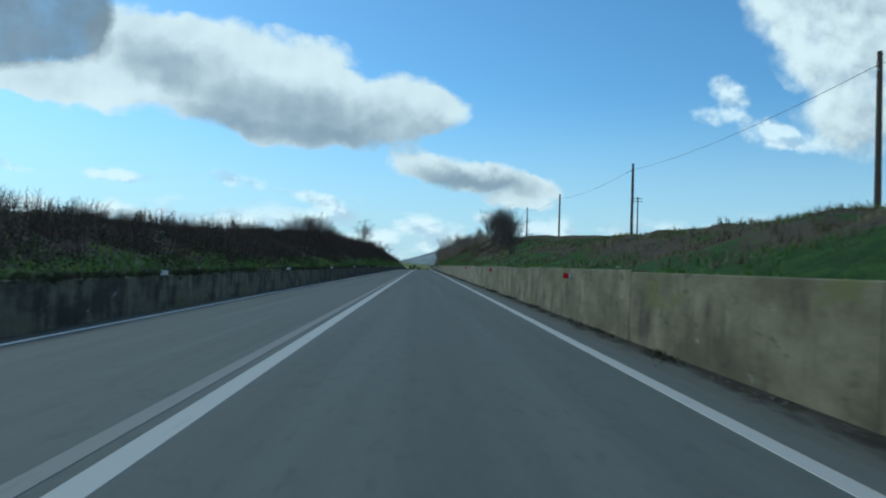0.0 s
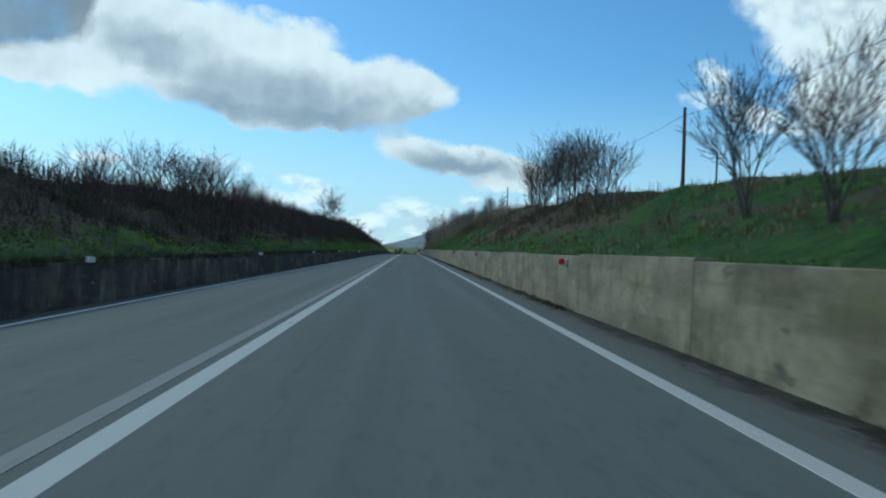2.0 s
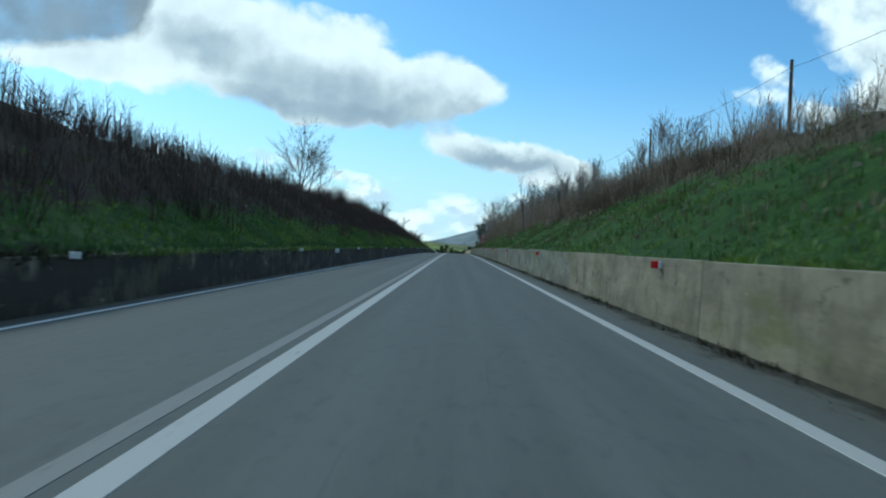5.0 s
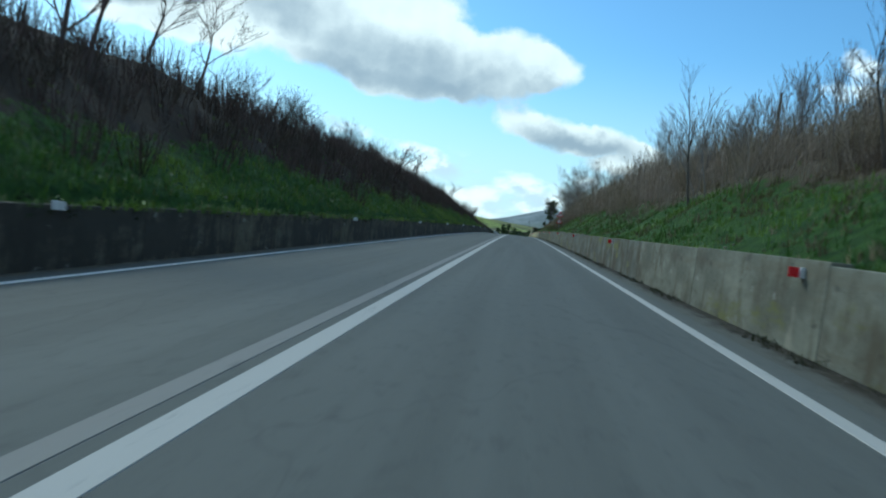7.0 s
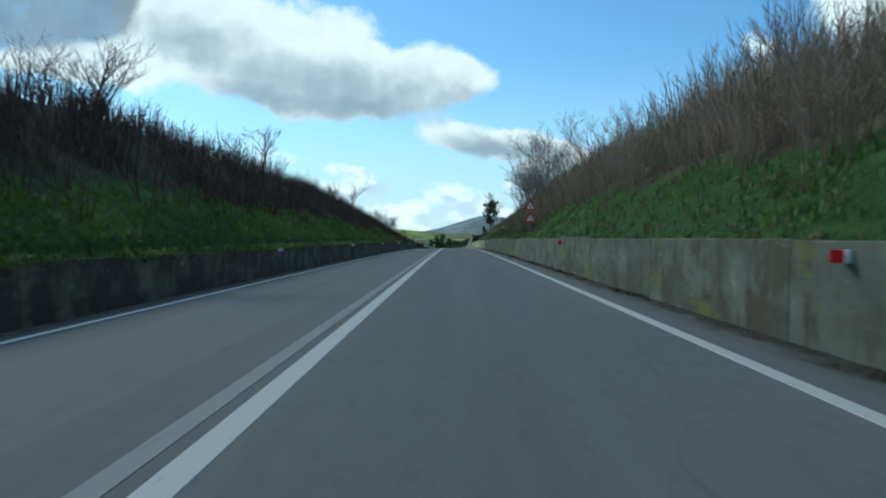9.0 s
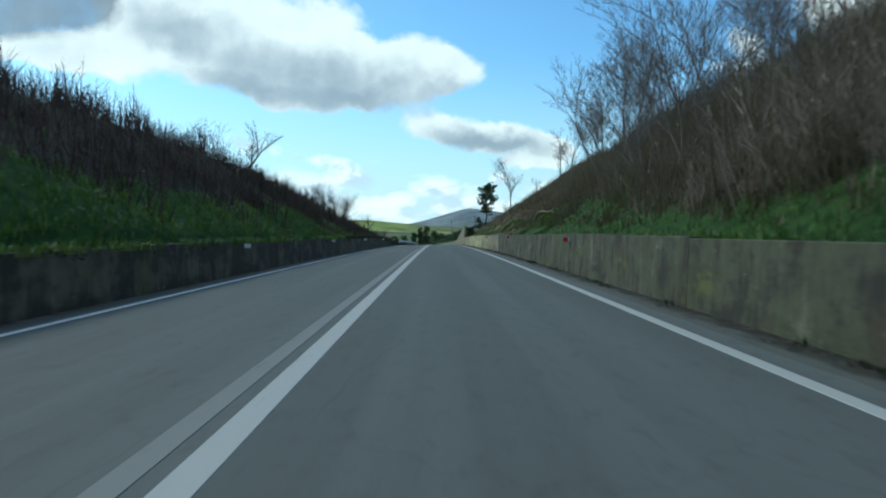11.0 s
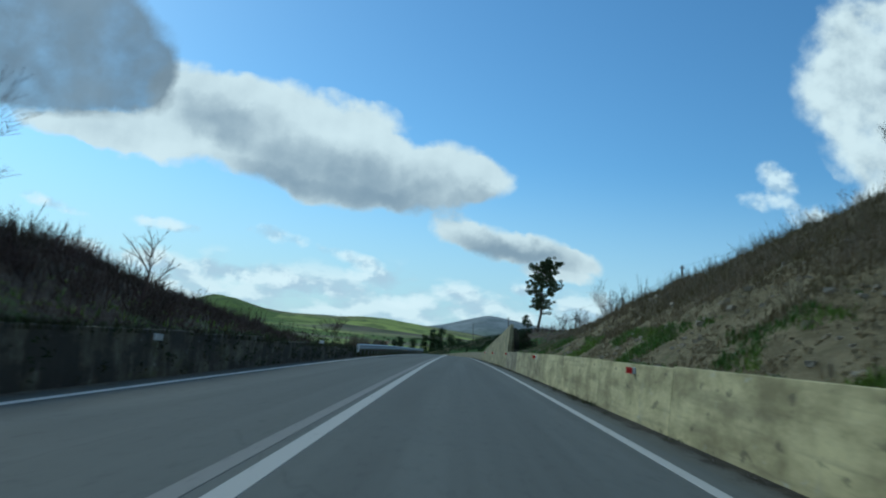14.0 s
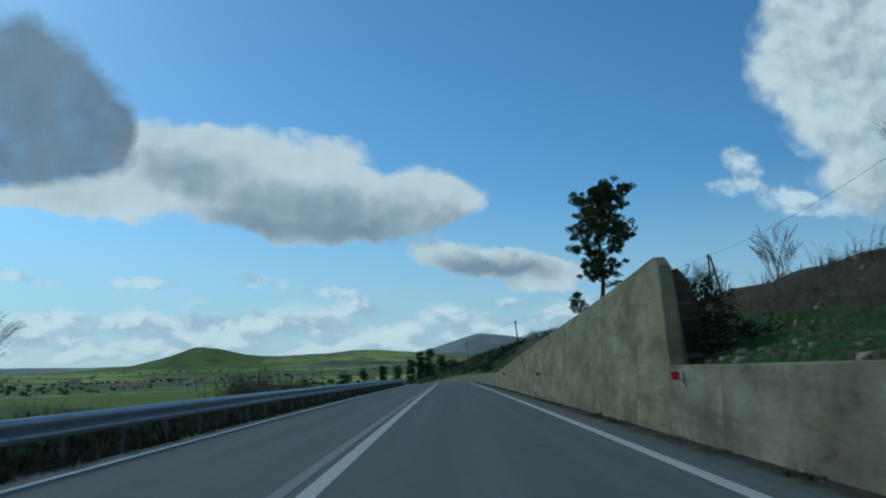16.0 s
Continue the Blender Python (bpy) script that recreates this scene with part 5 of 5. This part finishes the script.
X, y = scatter(3600, WALL_L - 0.28, WALL_L + 0.03, -10, 300, lambda X, y: patchy(X, y, 1.3, 85.0, -0.15, 0.2))
p = stand(X, y)
p[:, 2] = road_z(y, p[:, 0]) + WALL_L_TOP + RNG.uniform(-0.14, 0.08, len(X))
v, f = leaf_clumps(p, RNG.uniform(0.05, 0.14, len(X)), 10, 0.035, 23)
tagged(mesh_object("rim_creeper", v, f, IVY), "dark creeper along the stained wall's top edge", "creeper", kind="stuff")

# dark scrub on the bank outside the bend, and ivy in the wing wall's corner
X, y = scatter(1500, WALL_R + 0.5, 16.0, 372, 520, lambda X, y: smooth((y - 372) / 25))
v, f = leaf_clumps(stand(X, y) + np.array([0, 0, 0.3]), RNG.uniform(0.35, 0.9, len(X)), 34, 0.12, 25)
tagged(mesh_object("bend_scrub", v, f, LEAVES), "dark green scrub covering the bank beyond the bend", "scrub", kind="stuff")
X, y = scatter(900, -26.0, WALL_L - 1.2, 418, 520, lambda X, y: patchy(X, y, 9.0, 88.0, -0.05, 0.3))
v, f = leaf_clumps(stand(X, y) + np.array([0, 0, 0.3]), RNG.uniform(0.3, 0.8, len(X)), 34, 0.12, 26)
tagged(mesh_object("bend_scrub", v, f, LEAVES), "dark hedge along the inside of the bend", "scrub", kind="stuff")
X, y = scatter(420, WALL_R + 0.62, 5.2, 317.4, 321.5, lambda X, y: 1 - smooth((X - 4.0) / 1.2))
p = stand(X, y) + np.array([0, 0, 1.0]) * (RNG.uniform(0, 1.35, len(X)) * (1 - 0.8 * smooth((X - 3.9) / 1.2)))[:, None]
v, f = leaf_clumps(p, RNG.uniform(0.10, 0.22, len(X)), 26, 0.045, 27)
tagged(mesh_object("corner_ivy", v, f, IVY), "dark ivy heaped behind the wing wall's end", "ivy", kind="stuff")

# far field trees and hedges, too many and too small to count
cen, rad = [], []
rnd = random.Random(12)
for k in range(260):
    if k % 3:
        d, az = rnd.uniform(260, 1500), radians(rnd.uniform(-42, 3))
    else:
        row = rnd.randrange(7)
        d, az = 420 + 160 * row + rnd.uniform(-8, 8) + 200 * rnd.random() * (row % 2), radians(-38 + 5.5 * row + rnd.uniform(0, 5.5))
    wx, wy = d * math.sin(az), 305 + d * math.cos(az)
    wz = stand(wx - float(bend(wy)), wy)[0][2]
    s = rnd.uniform(1.2, 2.8)
    for j in range(3):
        cen.append((wx + rnd.gauss(0, s * 0.7), wy + rnd.gauss(0, s * 0.7), wz + s * rnd.uniform(0.3, 0.9)))
        rad.append(s * rnd.uniform(0.5, 0.9))
v, f = leaf_clumps(cen, rad, 40, 0.5, 8)
tagged(mesh_object("field_trees", v, f, LEAVES), "scattered dark trees and hedges across the green fields", "trees", kind="stuff")


# ---- small things on the walls ----
def wall_reflector(side):
    """A marker on a bracket: coloured face towards the traffic, pale body behind."""
    ob = empty("wall_reflector", 0, 0, 0, label="small red and white reflector bracket fixed to the concrete wall" if side > 0 else "small white reflector bracket fixed to the dark wall",
               category="reflector", group="reflectors along the right wall" if side > 0 else "reflectors along the left wall")
    bm = bmesh.new()
    box(bm, -0.02 * side, 0.02, 0, 0.05, 0.13, 0.12, 0.006)
    box(bm, -0.075 * side, 0.055, 0, 0.10, 0.05, 0.10, 0.006)
    part("bracket", bm, WHITE, ob, "pale bracket")
    bm = bmesh.new()
    box(bm, -0.085 * side, 0.018, 0.0, 0.15, 0.022, 0.115, 0.004)
    part("face", bm, RED if side > 0 else WHITE, ob, "red reflective face" if side > 0 else "white reflective face")
    return ob


def set_reflectors(side, X, height, places):
    first = None
    for y in places:
        x = float(place_x(X, y))
        m = pose(x, y, float(road_z(y)) + height)
        if first is None:
            first = wall_reflector(side)
            first.matrix_basis = m
        else:
            copy_thing(first, m)


set_reflectors(1, WALL_R + 0.02, 0.90, [-1.2, 16.3, 34.2, 53.1, 72.0, 89.4, 106.8, 124.2, 141.5, 159.3, 176.8, 194.3, 211.8, 229.3, 246.8, 263.9, 281.3, 298.8, 316.4, 333.8, 351.4])
set_reflectors(-1, WALL_L - 0.02, 0.63, [1.5, 18.9, 36.3, 53.7, 71.2, 89.0, 106.8, 124.5, 141.9, 159.8, 177.6, 194.6, 212.0, 229.2, 246.3, 263.2, 281.0, 298.5])


def wall_plate(y):
    """Small pale square plate with dark marks, on a short bracket."""
    ob = empty("wall_plate", float(place_x(WALL_L + 0.09, y)), y, float(road_z(y)) + 0.54, label="small square pale plate with dark marks on the stained wall", category="sign plate")
    ob.rotation_euler = (0, 0, radians(35))
    bm = bmesh.new()
    box(bm, 0, 0, 0, 0.22, 0.012, 0.22, 0.004)
    part("plate", bm, WHITE, ob)
    for x, z in ((-0.04, -0.03), (0.05, -0.03), (-0.04, -0.07), (0.05, -0.07)):
        bm = bmesh.new()
        box(bm, x, -0.008, z, 0.06, 0.004, 0.018)
        part("mark", bm, DARK, ob, "dark printed bar")
    bm = bmesh.new()
    box(bm, -0.05, 0.045, 0, 0.05, 0.08, 0.04, 0.004)
    part("bracket", bm, DULL_STEEL, ob)


wall_plate(133.3)


# ---- poles and cables ----
def utility_pole(x, y, z0, top, arms=1, lean=(0, 0), r=0.10, reach=0.75, strut=0.0, label="weathered wooden utility pole standing behind the bank"):
    ob = empty("utility_pole", x, y, z0, label=label, category="pole")
    h = top - z0
    bm = bmesh.new()
    rod(bm, (0, 0, -0.6), (lean[0] * h, lean[1] * h, h), r, r * 0.72, 12)
    part("post", bm, POLE_WOOD, ob)
    if strut:
        bm = bmesh.new()
        rod(bm, (strut, 0, -0.6), (lean[0] * h + r * 1.3, lean[1] * h, h * 0.96), r, r * 0.72, 12)
        part("strut", bm, POLE_WOOD, ob, "leaning wooden strut")
    for k in range(arms):
        z = h - 0.25 - 0.45 * k
        bm = bmesh.new()
        w = 0.22 if arms == 1 else reach
        box(bm, lean[0] * z, lean[1] * z - r * 0.9, z, 2 * w, 0.07, 0.08, 0.01)
        part("crossarm", bm, POLE_WOOD, ob)
        for sx in (-1, 1):
            bm = bmesh.new()
            rod(bm, (lean[0] * z + sx * (w - 0.06), lean[1] * z - r * 0.9, z + 0.04), (lean[0] * z + sx * (w - 0.06), lean[1] * z - r * 0.9, z + 0.2), 0.035, 0.022, 8)
            part("insulator", bm, WHITE, ob)
    if not arms:
        bm = bmesh.new()
        rod(bm, (-r * 0.7, -r * 0.5, h - 0.55), (-r * 0.7 - 0.06, -r * 0.5 - 0.02, h - 0.42), 0.03, 0.02, 8)
        part("insulator", bm, WHITE, ob)
        return Vector((x - r * 0.7 - 0.06, y - r * 0.5, z0 + h - 0.42))
    return Vector((x + lean[0] * h, y + lean[1] * h, z0 + h - 0.1))


def cable(points, sag=0.35):
    a, b = [], []
    for p, q in zip(points, points[1:]):
        last = p
        for k in range(1, 13):
            t = k / 12
            e = p.lerp(q, t) - Vector((0, 0, 4 * sag * t * (1 - t)))
            a.append(last), b.append(e)
            last = e
    v, f = tubes(np.array(a), np.array(b), np.full(len(a), 0.009), np.full(len(a), 0.009), 5)
    tagged(mesh_object("overhead_cable", v, f, CABLE), "thin black overhead cable slung between the poles", "cable")


ends = []
for px, py, ptop in ((12.5, -6.0, 7.6), (12.45, 21.0, 7.55), (12.95, 48.0, 8.2), (13.2, 75.2, 9.0), (13.65, 102.0, 9.95), (14.3, 129.0, 11.0), (14.85, 156.0, 12.2), (15.15, 183.0, 12.7)):
    ends.append(utility_pole(px, py, float(stand(px, py)[0][2]), ptop, 0))
cable(ends)
utility_pole(34.5, 124.5, float(stand(34.5, 124.5)[0][2]), 14.2, 2, r=0.13, label="far utility pole with two crossarms on the hilltop")
utility_pole(18.0, 284.0, float(stand(18.0, 284.0)[0][2]), 11.6, 1)
ends = [Vector((18.0, 284.0, 11.5))]
ends.append(utility_pole(18.4, 333.3, float(stand(18.4, 333.3)[0][2]), 10.7, 1))
ends.append(utility_pole(20.0, 364.5, float(stand(20.0 - float(bend(364.5)), 364.5)[0][2]), 9.8, 1, strut=1.3, label="wooden utility pole braced by a leaning strut"))
ends.append(utility_pole(9.4, 411.0, float(stand(9.4 - float(bend(411.0)), 411.0)[0][2]), 7.4, 1, (-0.12, 0.0), label="leaning utility pole beyond the concrete wall"))
ends.append(utility_pole(6.1, 520.0, float(stand(6.1 - float(bend(520.0)), 520.0)[0][2]), 8.2, 1, (-0.1, 0.0), label="far leaning utility pole beside the road"))
cable(ends, 0.5)
utility_pole(-20.0, 290.8, float(stand(-20.0, 290.8)[0][2]), float(road_z(290.8)) + 7.0, 2, r=0.12, reach=0.36, label="utility pole with two short crossarms above the shaded bank")


# ---- guardrail along the open side ----
def guardrail():
    ob = empty("guardrail", float(place_x(WALL_L + 0.08, 310)), 310, 0, label="galvanised steel guardrail on posts along the open road side", category="guardrail")
    inv = Matrix.Translation(ob.location).inverted()
    prof = [(0.0, -0.155), (0.035, -0.145), (0.075, -0.105), (0.08, -0.085), (0.075, -0.06), (0.03, -0.03), (0.0, 0.0), (0.03, 0.03), (0.075, 0.06), (0.08, 0.085), (0.075, 0.105), (0.035, 0.145), (0.0, 0.155)]
    xg = WALL_L + 0.12
    y0, k = 310.0, 0
    while y0 < 412:
        y1 = y0 + 4.0
        bm = bmesh.new()
        rings = []
        for j in range(5):
            y = y0 - 0.12 + (y1 - y0 + 0.12) * j / 4
            x = float(place_x(xg, y))
            z = float(road_z(y, x - float(bend(y)))) + 0.585
            lap = 0.004 * (k % 2)
            front = [bm.verts.new((x + a + lap, y, z + b)) for a, b in prof]
            back = [bm.verts.new((x + a + lap - 0.006, y, z + b)) for a, b in prof]
            rings.append(front + back[::-1])
        n = len(rings[0])
        for r, q in zip(rings, rings[1:]):
            for i in range(n):
                bm.faces.new((r[i], r[(i + 1) % n], q[(i + 1) % n], q[i]))
        bm.faces.new(rings[0])
        bm.faces.new(rings[-1][::-1])
        p = part("beam", bm, STEEL, ob, smooth_shade=False)
        p.matrix_parent_inverse = inv
        for py in (y0 + 0.1, y0 + 2.1):
            x = float(place_x(xg, py))
            z = float(road_z(py, x - float(bend(py))))
            bm = bmesh.new()
            box(bm, x - 0.09, py, z + 0.26, 0.008, 0.10, 0.95)
            box(bm, x - 0.065, py - 0.05, z + 0.26, 0.05, 0.008, 0.95)
            box(bm, x - 0.065, py + 0.05, z + 0.26, 0.05, 0.008, 0.95)
            p = part("post", bm, DULL_STEEL, ob)
            p.matrix_parent_inverse = inv
            bm = bmesh.new()
            box(bm, x - 0.025, py, z + 0.56, 0.05, 0.07, 0.18, 0.006)
            p = part("spacer", bm, STEEL, ob)
            p.matrix_parent_inverse = inv
        y0, k = y1, k + 1
    bm = bmesh.new()
    x = float(place_x(xg, 309.9))
    z = float(road_z(309.9, x))
    box(bm, x + 0.03, 309.86, z + 0.5, 0.16, 0.03, 0.42, 0.01)
    p = part("end_plate", bm, WHITE, ob, "pale steel end plate")
    p.matrix_parent_inverse = inv


guardrail()


# ---- warning signs ----
def warning_signs(X, y):
    ob = empty("warning_sign", X, y, float(stand(X, y)[0][2]), label="two red-bordered triangular warning signs on one post", category="road sign")
    bm = bmesh.new()
    rod(bm, (0, 0, -0.4), (0, 0, 1.75), 0.03, 0.03, 10)
    part("post", bm, STEEL, ob)

    def tri(size, depth, z, yy):
        b = bmesh.new()
        pts = [(-size / 2, z - size * 0.29), (size / 2, z - size * 0.29), (0, z + size * 0.58)]
        f = [b.verts.new((px, yy, pz)) for px, pz in pts]
        k = [b.verts.new((px, yy + depth, pz)) for px, pz in pts]
        b.faces.new(f), b.faces.new(k[::-1])
        for i in range(3):
            b.faces.new((f[i], k[i], k[(i + 1) % 3], f[(i + 1) % 3]))
        return b

    for z in (0.72, 1.4):
        panel = part("panel", tri(0.66, 0.02, z, -0.05), RED, ob, "triangular red plate")
        part("field", tri(0.42, 0.008, z, -0.059), WHITE, panel, "white inner triangle")
        bm = bmesh.new()
        box(bm, 0.0, -0.064, z + 0.0, 0.05, 0.006, 0.15, 0.002)
        part("symbol", bm, DARK, panel, "dark upright symbol")


warning_signs(4.0, 213.5)


# ---- fallen branch, stones, litter ----
def bent_rod(pts, radii, sides=7):
    """One unbroken bent rod through the points."""
    bm = bmesh.new()
    rings = []
    for k, (c, r) in enumerate(zip(pts, radii)):
        d = Vector(pts[min(k + 1, len(pts) - 1)]) - Vector(pts[max(k - 1, 0)])
        q = d.to_track_quat("Z", "Y")
        rings.append([bm.verts.new(Vector(c) + q @ Vector((r * math.cos(6.2832 * i / sides), r * math.sin(6.2832 * i / sides), 0))) for i in range(sides)])
    for r0, r1 in zip(rings, rings[1:]):
        for i in range(sides):
            bm.faces.new((r0[i], r0[(i + 1) % sides], r1[(i + 1) % sides], r1[i]))
    bm.faces.new(rings[0][::-1]), bm.faces.new(rings[-1])
    return bm


def fallen_branch():
    a = stand(4.3, 246.4)[0]
    ob = empty("fallen_branch", *a, label="long pale dead branch lying across the grassy slope", category="branch")
    pts = [stand(4.3 + 0.056 * k, 246.4 - 0.425 * k)[0] - a + np.array([0, 0, 0.26 + 0.08 * math.sin(k * 0.8)]) for k in range(9)]
    pts[0], pts[-1] = pts[0] - np.array([0, 0, 0.26]), pts[-1] - np.array([0, 0, 0.2])
    part("stem", bent_rod(pts, np.linspace(0.055, 0.03, 9)), STRAW, ob, smooth_shade=True)
    for k, s in ((3, 1), (5, -1), (7, 1)):
        part("side_twig", bent_rod([pts[k], pts[k] + np.array([0.1 * s, 0.2, 0.1]), pts[k] + np.array([0.25 * s, 0.4, 0.3])], [0.016, 0.012, 0.006], 5), STRAW, ob)


fallen_branch()


def fallen_log(X, y, along, rise, length, radius):
    """A dead log propped on the slope, with broken stubs."""
    a = stand(X, y)[0]
    ob = empty("fallen_log", *a, label="dark dead log lying across the wooded slope", category="branch")
    way = np.array([along[0], along[1], rise])
    way = way / np.linalg.norm(way)
    rnd = random.Random(int(y * 10))
    pts = [way * length * k / 8 + np.array([rnd.gauss(0, 0.03), rnd.gauss(0, 0.03), 0.04 + rnd.gauss(0, 0.03)]) for k in range(9)]
    part("stem", bent_rod(pts, np.linspace(radius, radius * 0.45, 9)), BARK, ob, smooth_shade=True)
    for k in (3, 5, 6):
        tip = pts[k] + np.array([rnd.uniform(-0.4, 0.4), rnd.uniform(-0.4, 0.1), rnd.uniform(0.15, 0.5)])
        part("stub", bent_rod([pts[k], (pts[k] + tip) / 2 + np.array([0, 0, 0.05]), tip], [radius * 0.5, radius * 0.35, radius * 0.15], 5), BARK, ob)


fallen_log(4.9, 229.6, (1.0, -0.3), 0.75, 2.6, 0.07)
fallen_log(5.1, 230.2, (1.0, -0.15), 0.65, 2.2, 0.05)
fallen_log(4.6, 237.0, (0.9, 0.5), 0.5, 1.6, 0.04)
ROCK = mat_plain("pale_limestone", (0.36, 0.31, 0.23), 0.9, 0.0, 0.3, 5.0)


CLOD = mat_bark("dry_earth_clods", (0.20, 0.16, 0.09), (0.40, 0.325, 0.19))


def rubble(name, X, y, size, label, mat=ROCK):
    """Angular stones, each a bent eight-cornered block."""
    p = stand(X, y)
    n = len(p)
    corner = np.array([[-1, -1, -1], [1, -1, -1], [1, 1, -1], [-1, 1, -1], [-1, -1, 1], [1, -1, 1], [1, 1, 1], [-1, 1, 1]], float)
    v = corner[None] * (size * RNG.uniform(0.6, 1.2, n))[:, None, None] * RNG.uniform(0.4, 1.0, (n, 8, 3)) * np.array([1, 1, 0.6])
    ang = RNG.uniform(0, 6.28, n)
    c, s = np.cos(ang)[:, None], np.sin(ang)[:, None]
    v = np.stack([v[..., 0] * c - v[..., 1] * s, v[..., 0] * s + v[..., 1] * c, v[..., 2]], -1) + (p + np.array([0, 0, 0.015]))[:, None]
    quad = np.array([[0, 3, 2, 1], [4, 5, 6, 7], [0, 1, 5, 4], [1, 2, 6, 5], [2, 3, 7, 6], [3, 0, 4, 7]])
    f = (np.arange(n)[:, None, None] * 8 + quad[None]).reshape(-1, 4)
    tagged(mesh_object(name, v.reshape(-1, 3), f, mat), label, "stones", kind="stuff")


X, y = scatter(5200, WALL_R + 0.4, 8.6, 248, 322, lambda X, y: patchy(X, y, 2.5, 13.0, -0.2, 0.35) * np.interp(X, (4, 8.6), (1.0, 0.4)))
rubble("slope_stones", X, y, RNG.uniform(0.015, 0.05, len(X)) * RNG.choice((1.0, 1.0, 1.0, 2.2), len(X)), "pale stones scattered over the eroding slope")
X, y = scatter(12000, WALL_R + 0.35, 6.6, 244, 303, lambda X, y: patchy(X * 1.6, y / 1.8, 1.1, 19.0, -0.1, 0.3) * np.interp(X, (4.5, 6.6), (1.0, 0.4)))
rubble("slope_clods", X, y, RNG.uniform(0.015, 0.055, len(X)), "crumbling clods of dry earth on the eroding slope", CLOD)
X, y = scatter(260, WALL_R + 0.4, 9.0, -5, 250, lambda X, y: patchy(X, y, 3.0, 17.0, 0.0, 0.3))
rubble("bank_stones", X, y, RNG.uniform(0.03, 0.10, len(X)), "a few pale stones in the grass")
X, y = scatter(120, -12.0, WALL_L - 0.5, 0, 312)
rubble("bank_litter", X, y, RNG.uniform(0.03, 0.08, len(X)), "pale stones and litter caught in the dark brush")
X, y = scatter(7000, WALL_R - 0.55, WALL_R - 0.02, -10, 400, lambda X, y: smooth((X - WALL_R + 0.6) / 0.5))
w = RNG.uniform(0.006, 0.025, len(X))
SHOULDER = (X, y, w)


def verge_grit(X, y, size):
    n = len(X)
    z = road_z(y, X)
    p = np.stack([place_x(X, y), y, z + 0.014], -1)
    d = np.array([[1, 0, 0], [-0.5, 0.87, 0], [-0.5, -0.87, 0], [0, 0, 0.8]])
    v = p[:, None] + d[None] * (size * RNG.uniform(0.7, 1.3, n))[:, None, None]
    t = np.array([[0, 1, 3], [1, 2, 3], [2, 0, 3], [0, 2, 1]])
    f = (np.arange(n)[:, None, None] * 4 + t[None]).reshape(-1, 3)
    tagged(mesh_object("verge_grit", v.reshape(-1, 3), f, GRIT), "loose grit and chips along the wall's foot", "grit", kind="stuff")


verge_grit(*SHOULDER)


# ---- far farm buildings ----
def farm_house(x, y, w, d, h, turn):
    X = x - float(bend(y))
    p = stand(X, y)[0]
    ob = empty("farm_house", *p, label="small pale farm building with a tiled roof among the fields", category="house", group="far farm buildings")
    ob.rotation_euler = (0, 0, turn)
    bm = bmesh.new()
    box(bm, 0, 0, h / 2 - 0.5, w, d, h + 1.0)
    part("wall", bm, PLASTER, ob)
    bm = bmesh.new()
    e = 0.4
    lo = [bm.verts.new(q) for q in ((-w / 2 - e, -d / 2 - e, h), (w / 2 + e, -d / 2 - e, h), (w / 2 + e, d / 2 + e, h), (-w / 2 - e, d / 2 + e, h))]
    hi = [bm.verts.new(q) for q in ((-w / 2 - e, 0, h + d * 0.28), (w / 2 + e, 0, h + d * 0.28))]
    bm.faces.new((lo[0], lo[1], hi[1], hi[0])), bm.faces.new((lo[2], lo[3], hi[0], hi[1])), bm.faces.new((lo[0], hi[0], lo[3])), bm.faces.new((lo[1], lo[2], hi[1])), bm.faces.new(lo[::-1])
    part("roof", bm, TILE, ob)
    for k in (-0.3, 0.05, 0.33):
        bm = bmesh.new()
        box(bm, k * w, -d / 2 - 0.02, h * 0.55, 0.9, 0.1, 1.1)
        part("window", bm, DARK, ob)
    bm = bmesh.new()
    box(bm, -0.12 * w, -d / 2 - 0.02, 1.0, 1.0, 0.1, 2.0)
    part("door", bm, POLE_WOOD, ob)


for hx, hy, hw, hd, hh, ht in ((-195, 800, 9, 6, 3.2, 0.2), (-172, 830, 6, 5, 2.8, -0.3), (-214, 815, 12, 6, 3.0, 0.1), (-330, 1000, 10, 7, 3.4, 0.4), (-60, 900, 10, 6, 3.2, 0.0), (-20, 640, 7, 5, 3.0, 0.3)):
    farm_house(hx, hy, hw, hd, hh, ht)


# ---- a marker post at the bend ----
def marker_post(x, y):
    ob = empty("delineator_post", x, y, float(road_z(y, x - float(bend(y)))), label="white plastic roadside marker post with a black band", category="marker post")
    bm = bmesh.new()
    box(bm, 0, 0, 0.42, 0.11, 0.07, 0.95, 0.02)
    part("shaft", bm, WHITE, ob)
    bm = bmesh.new()
    box(bm, 0, 0, 0.72, 0.116, 0.076, 0.2, 0.02)
    part("band", bm, DARK, ob, "black band")


marker_post(float(place_x(WALL_L + 0.30, 415)), 415)
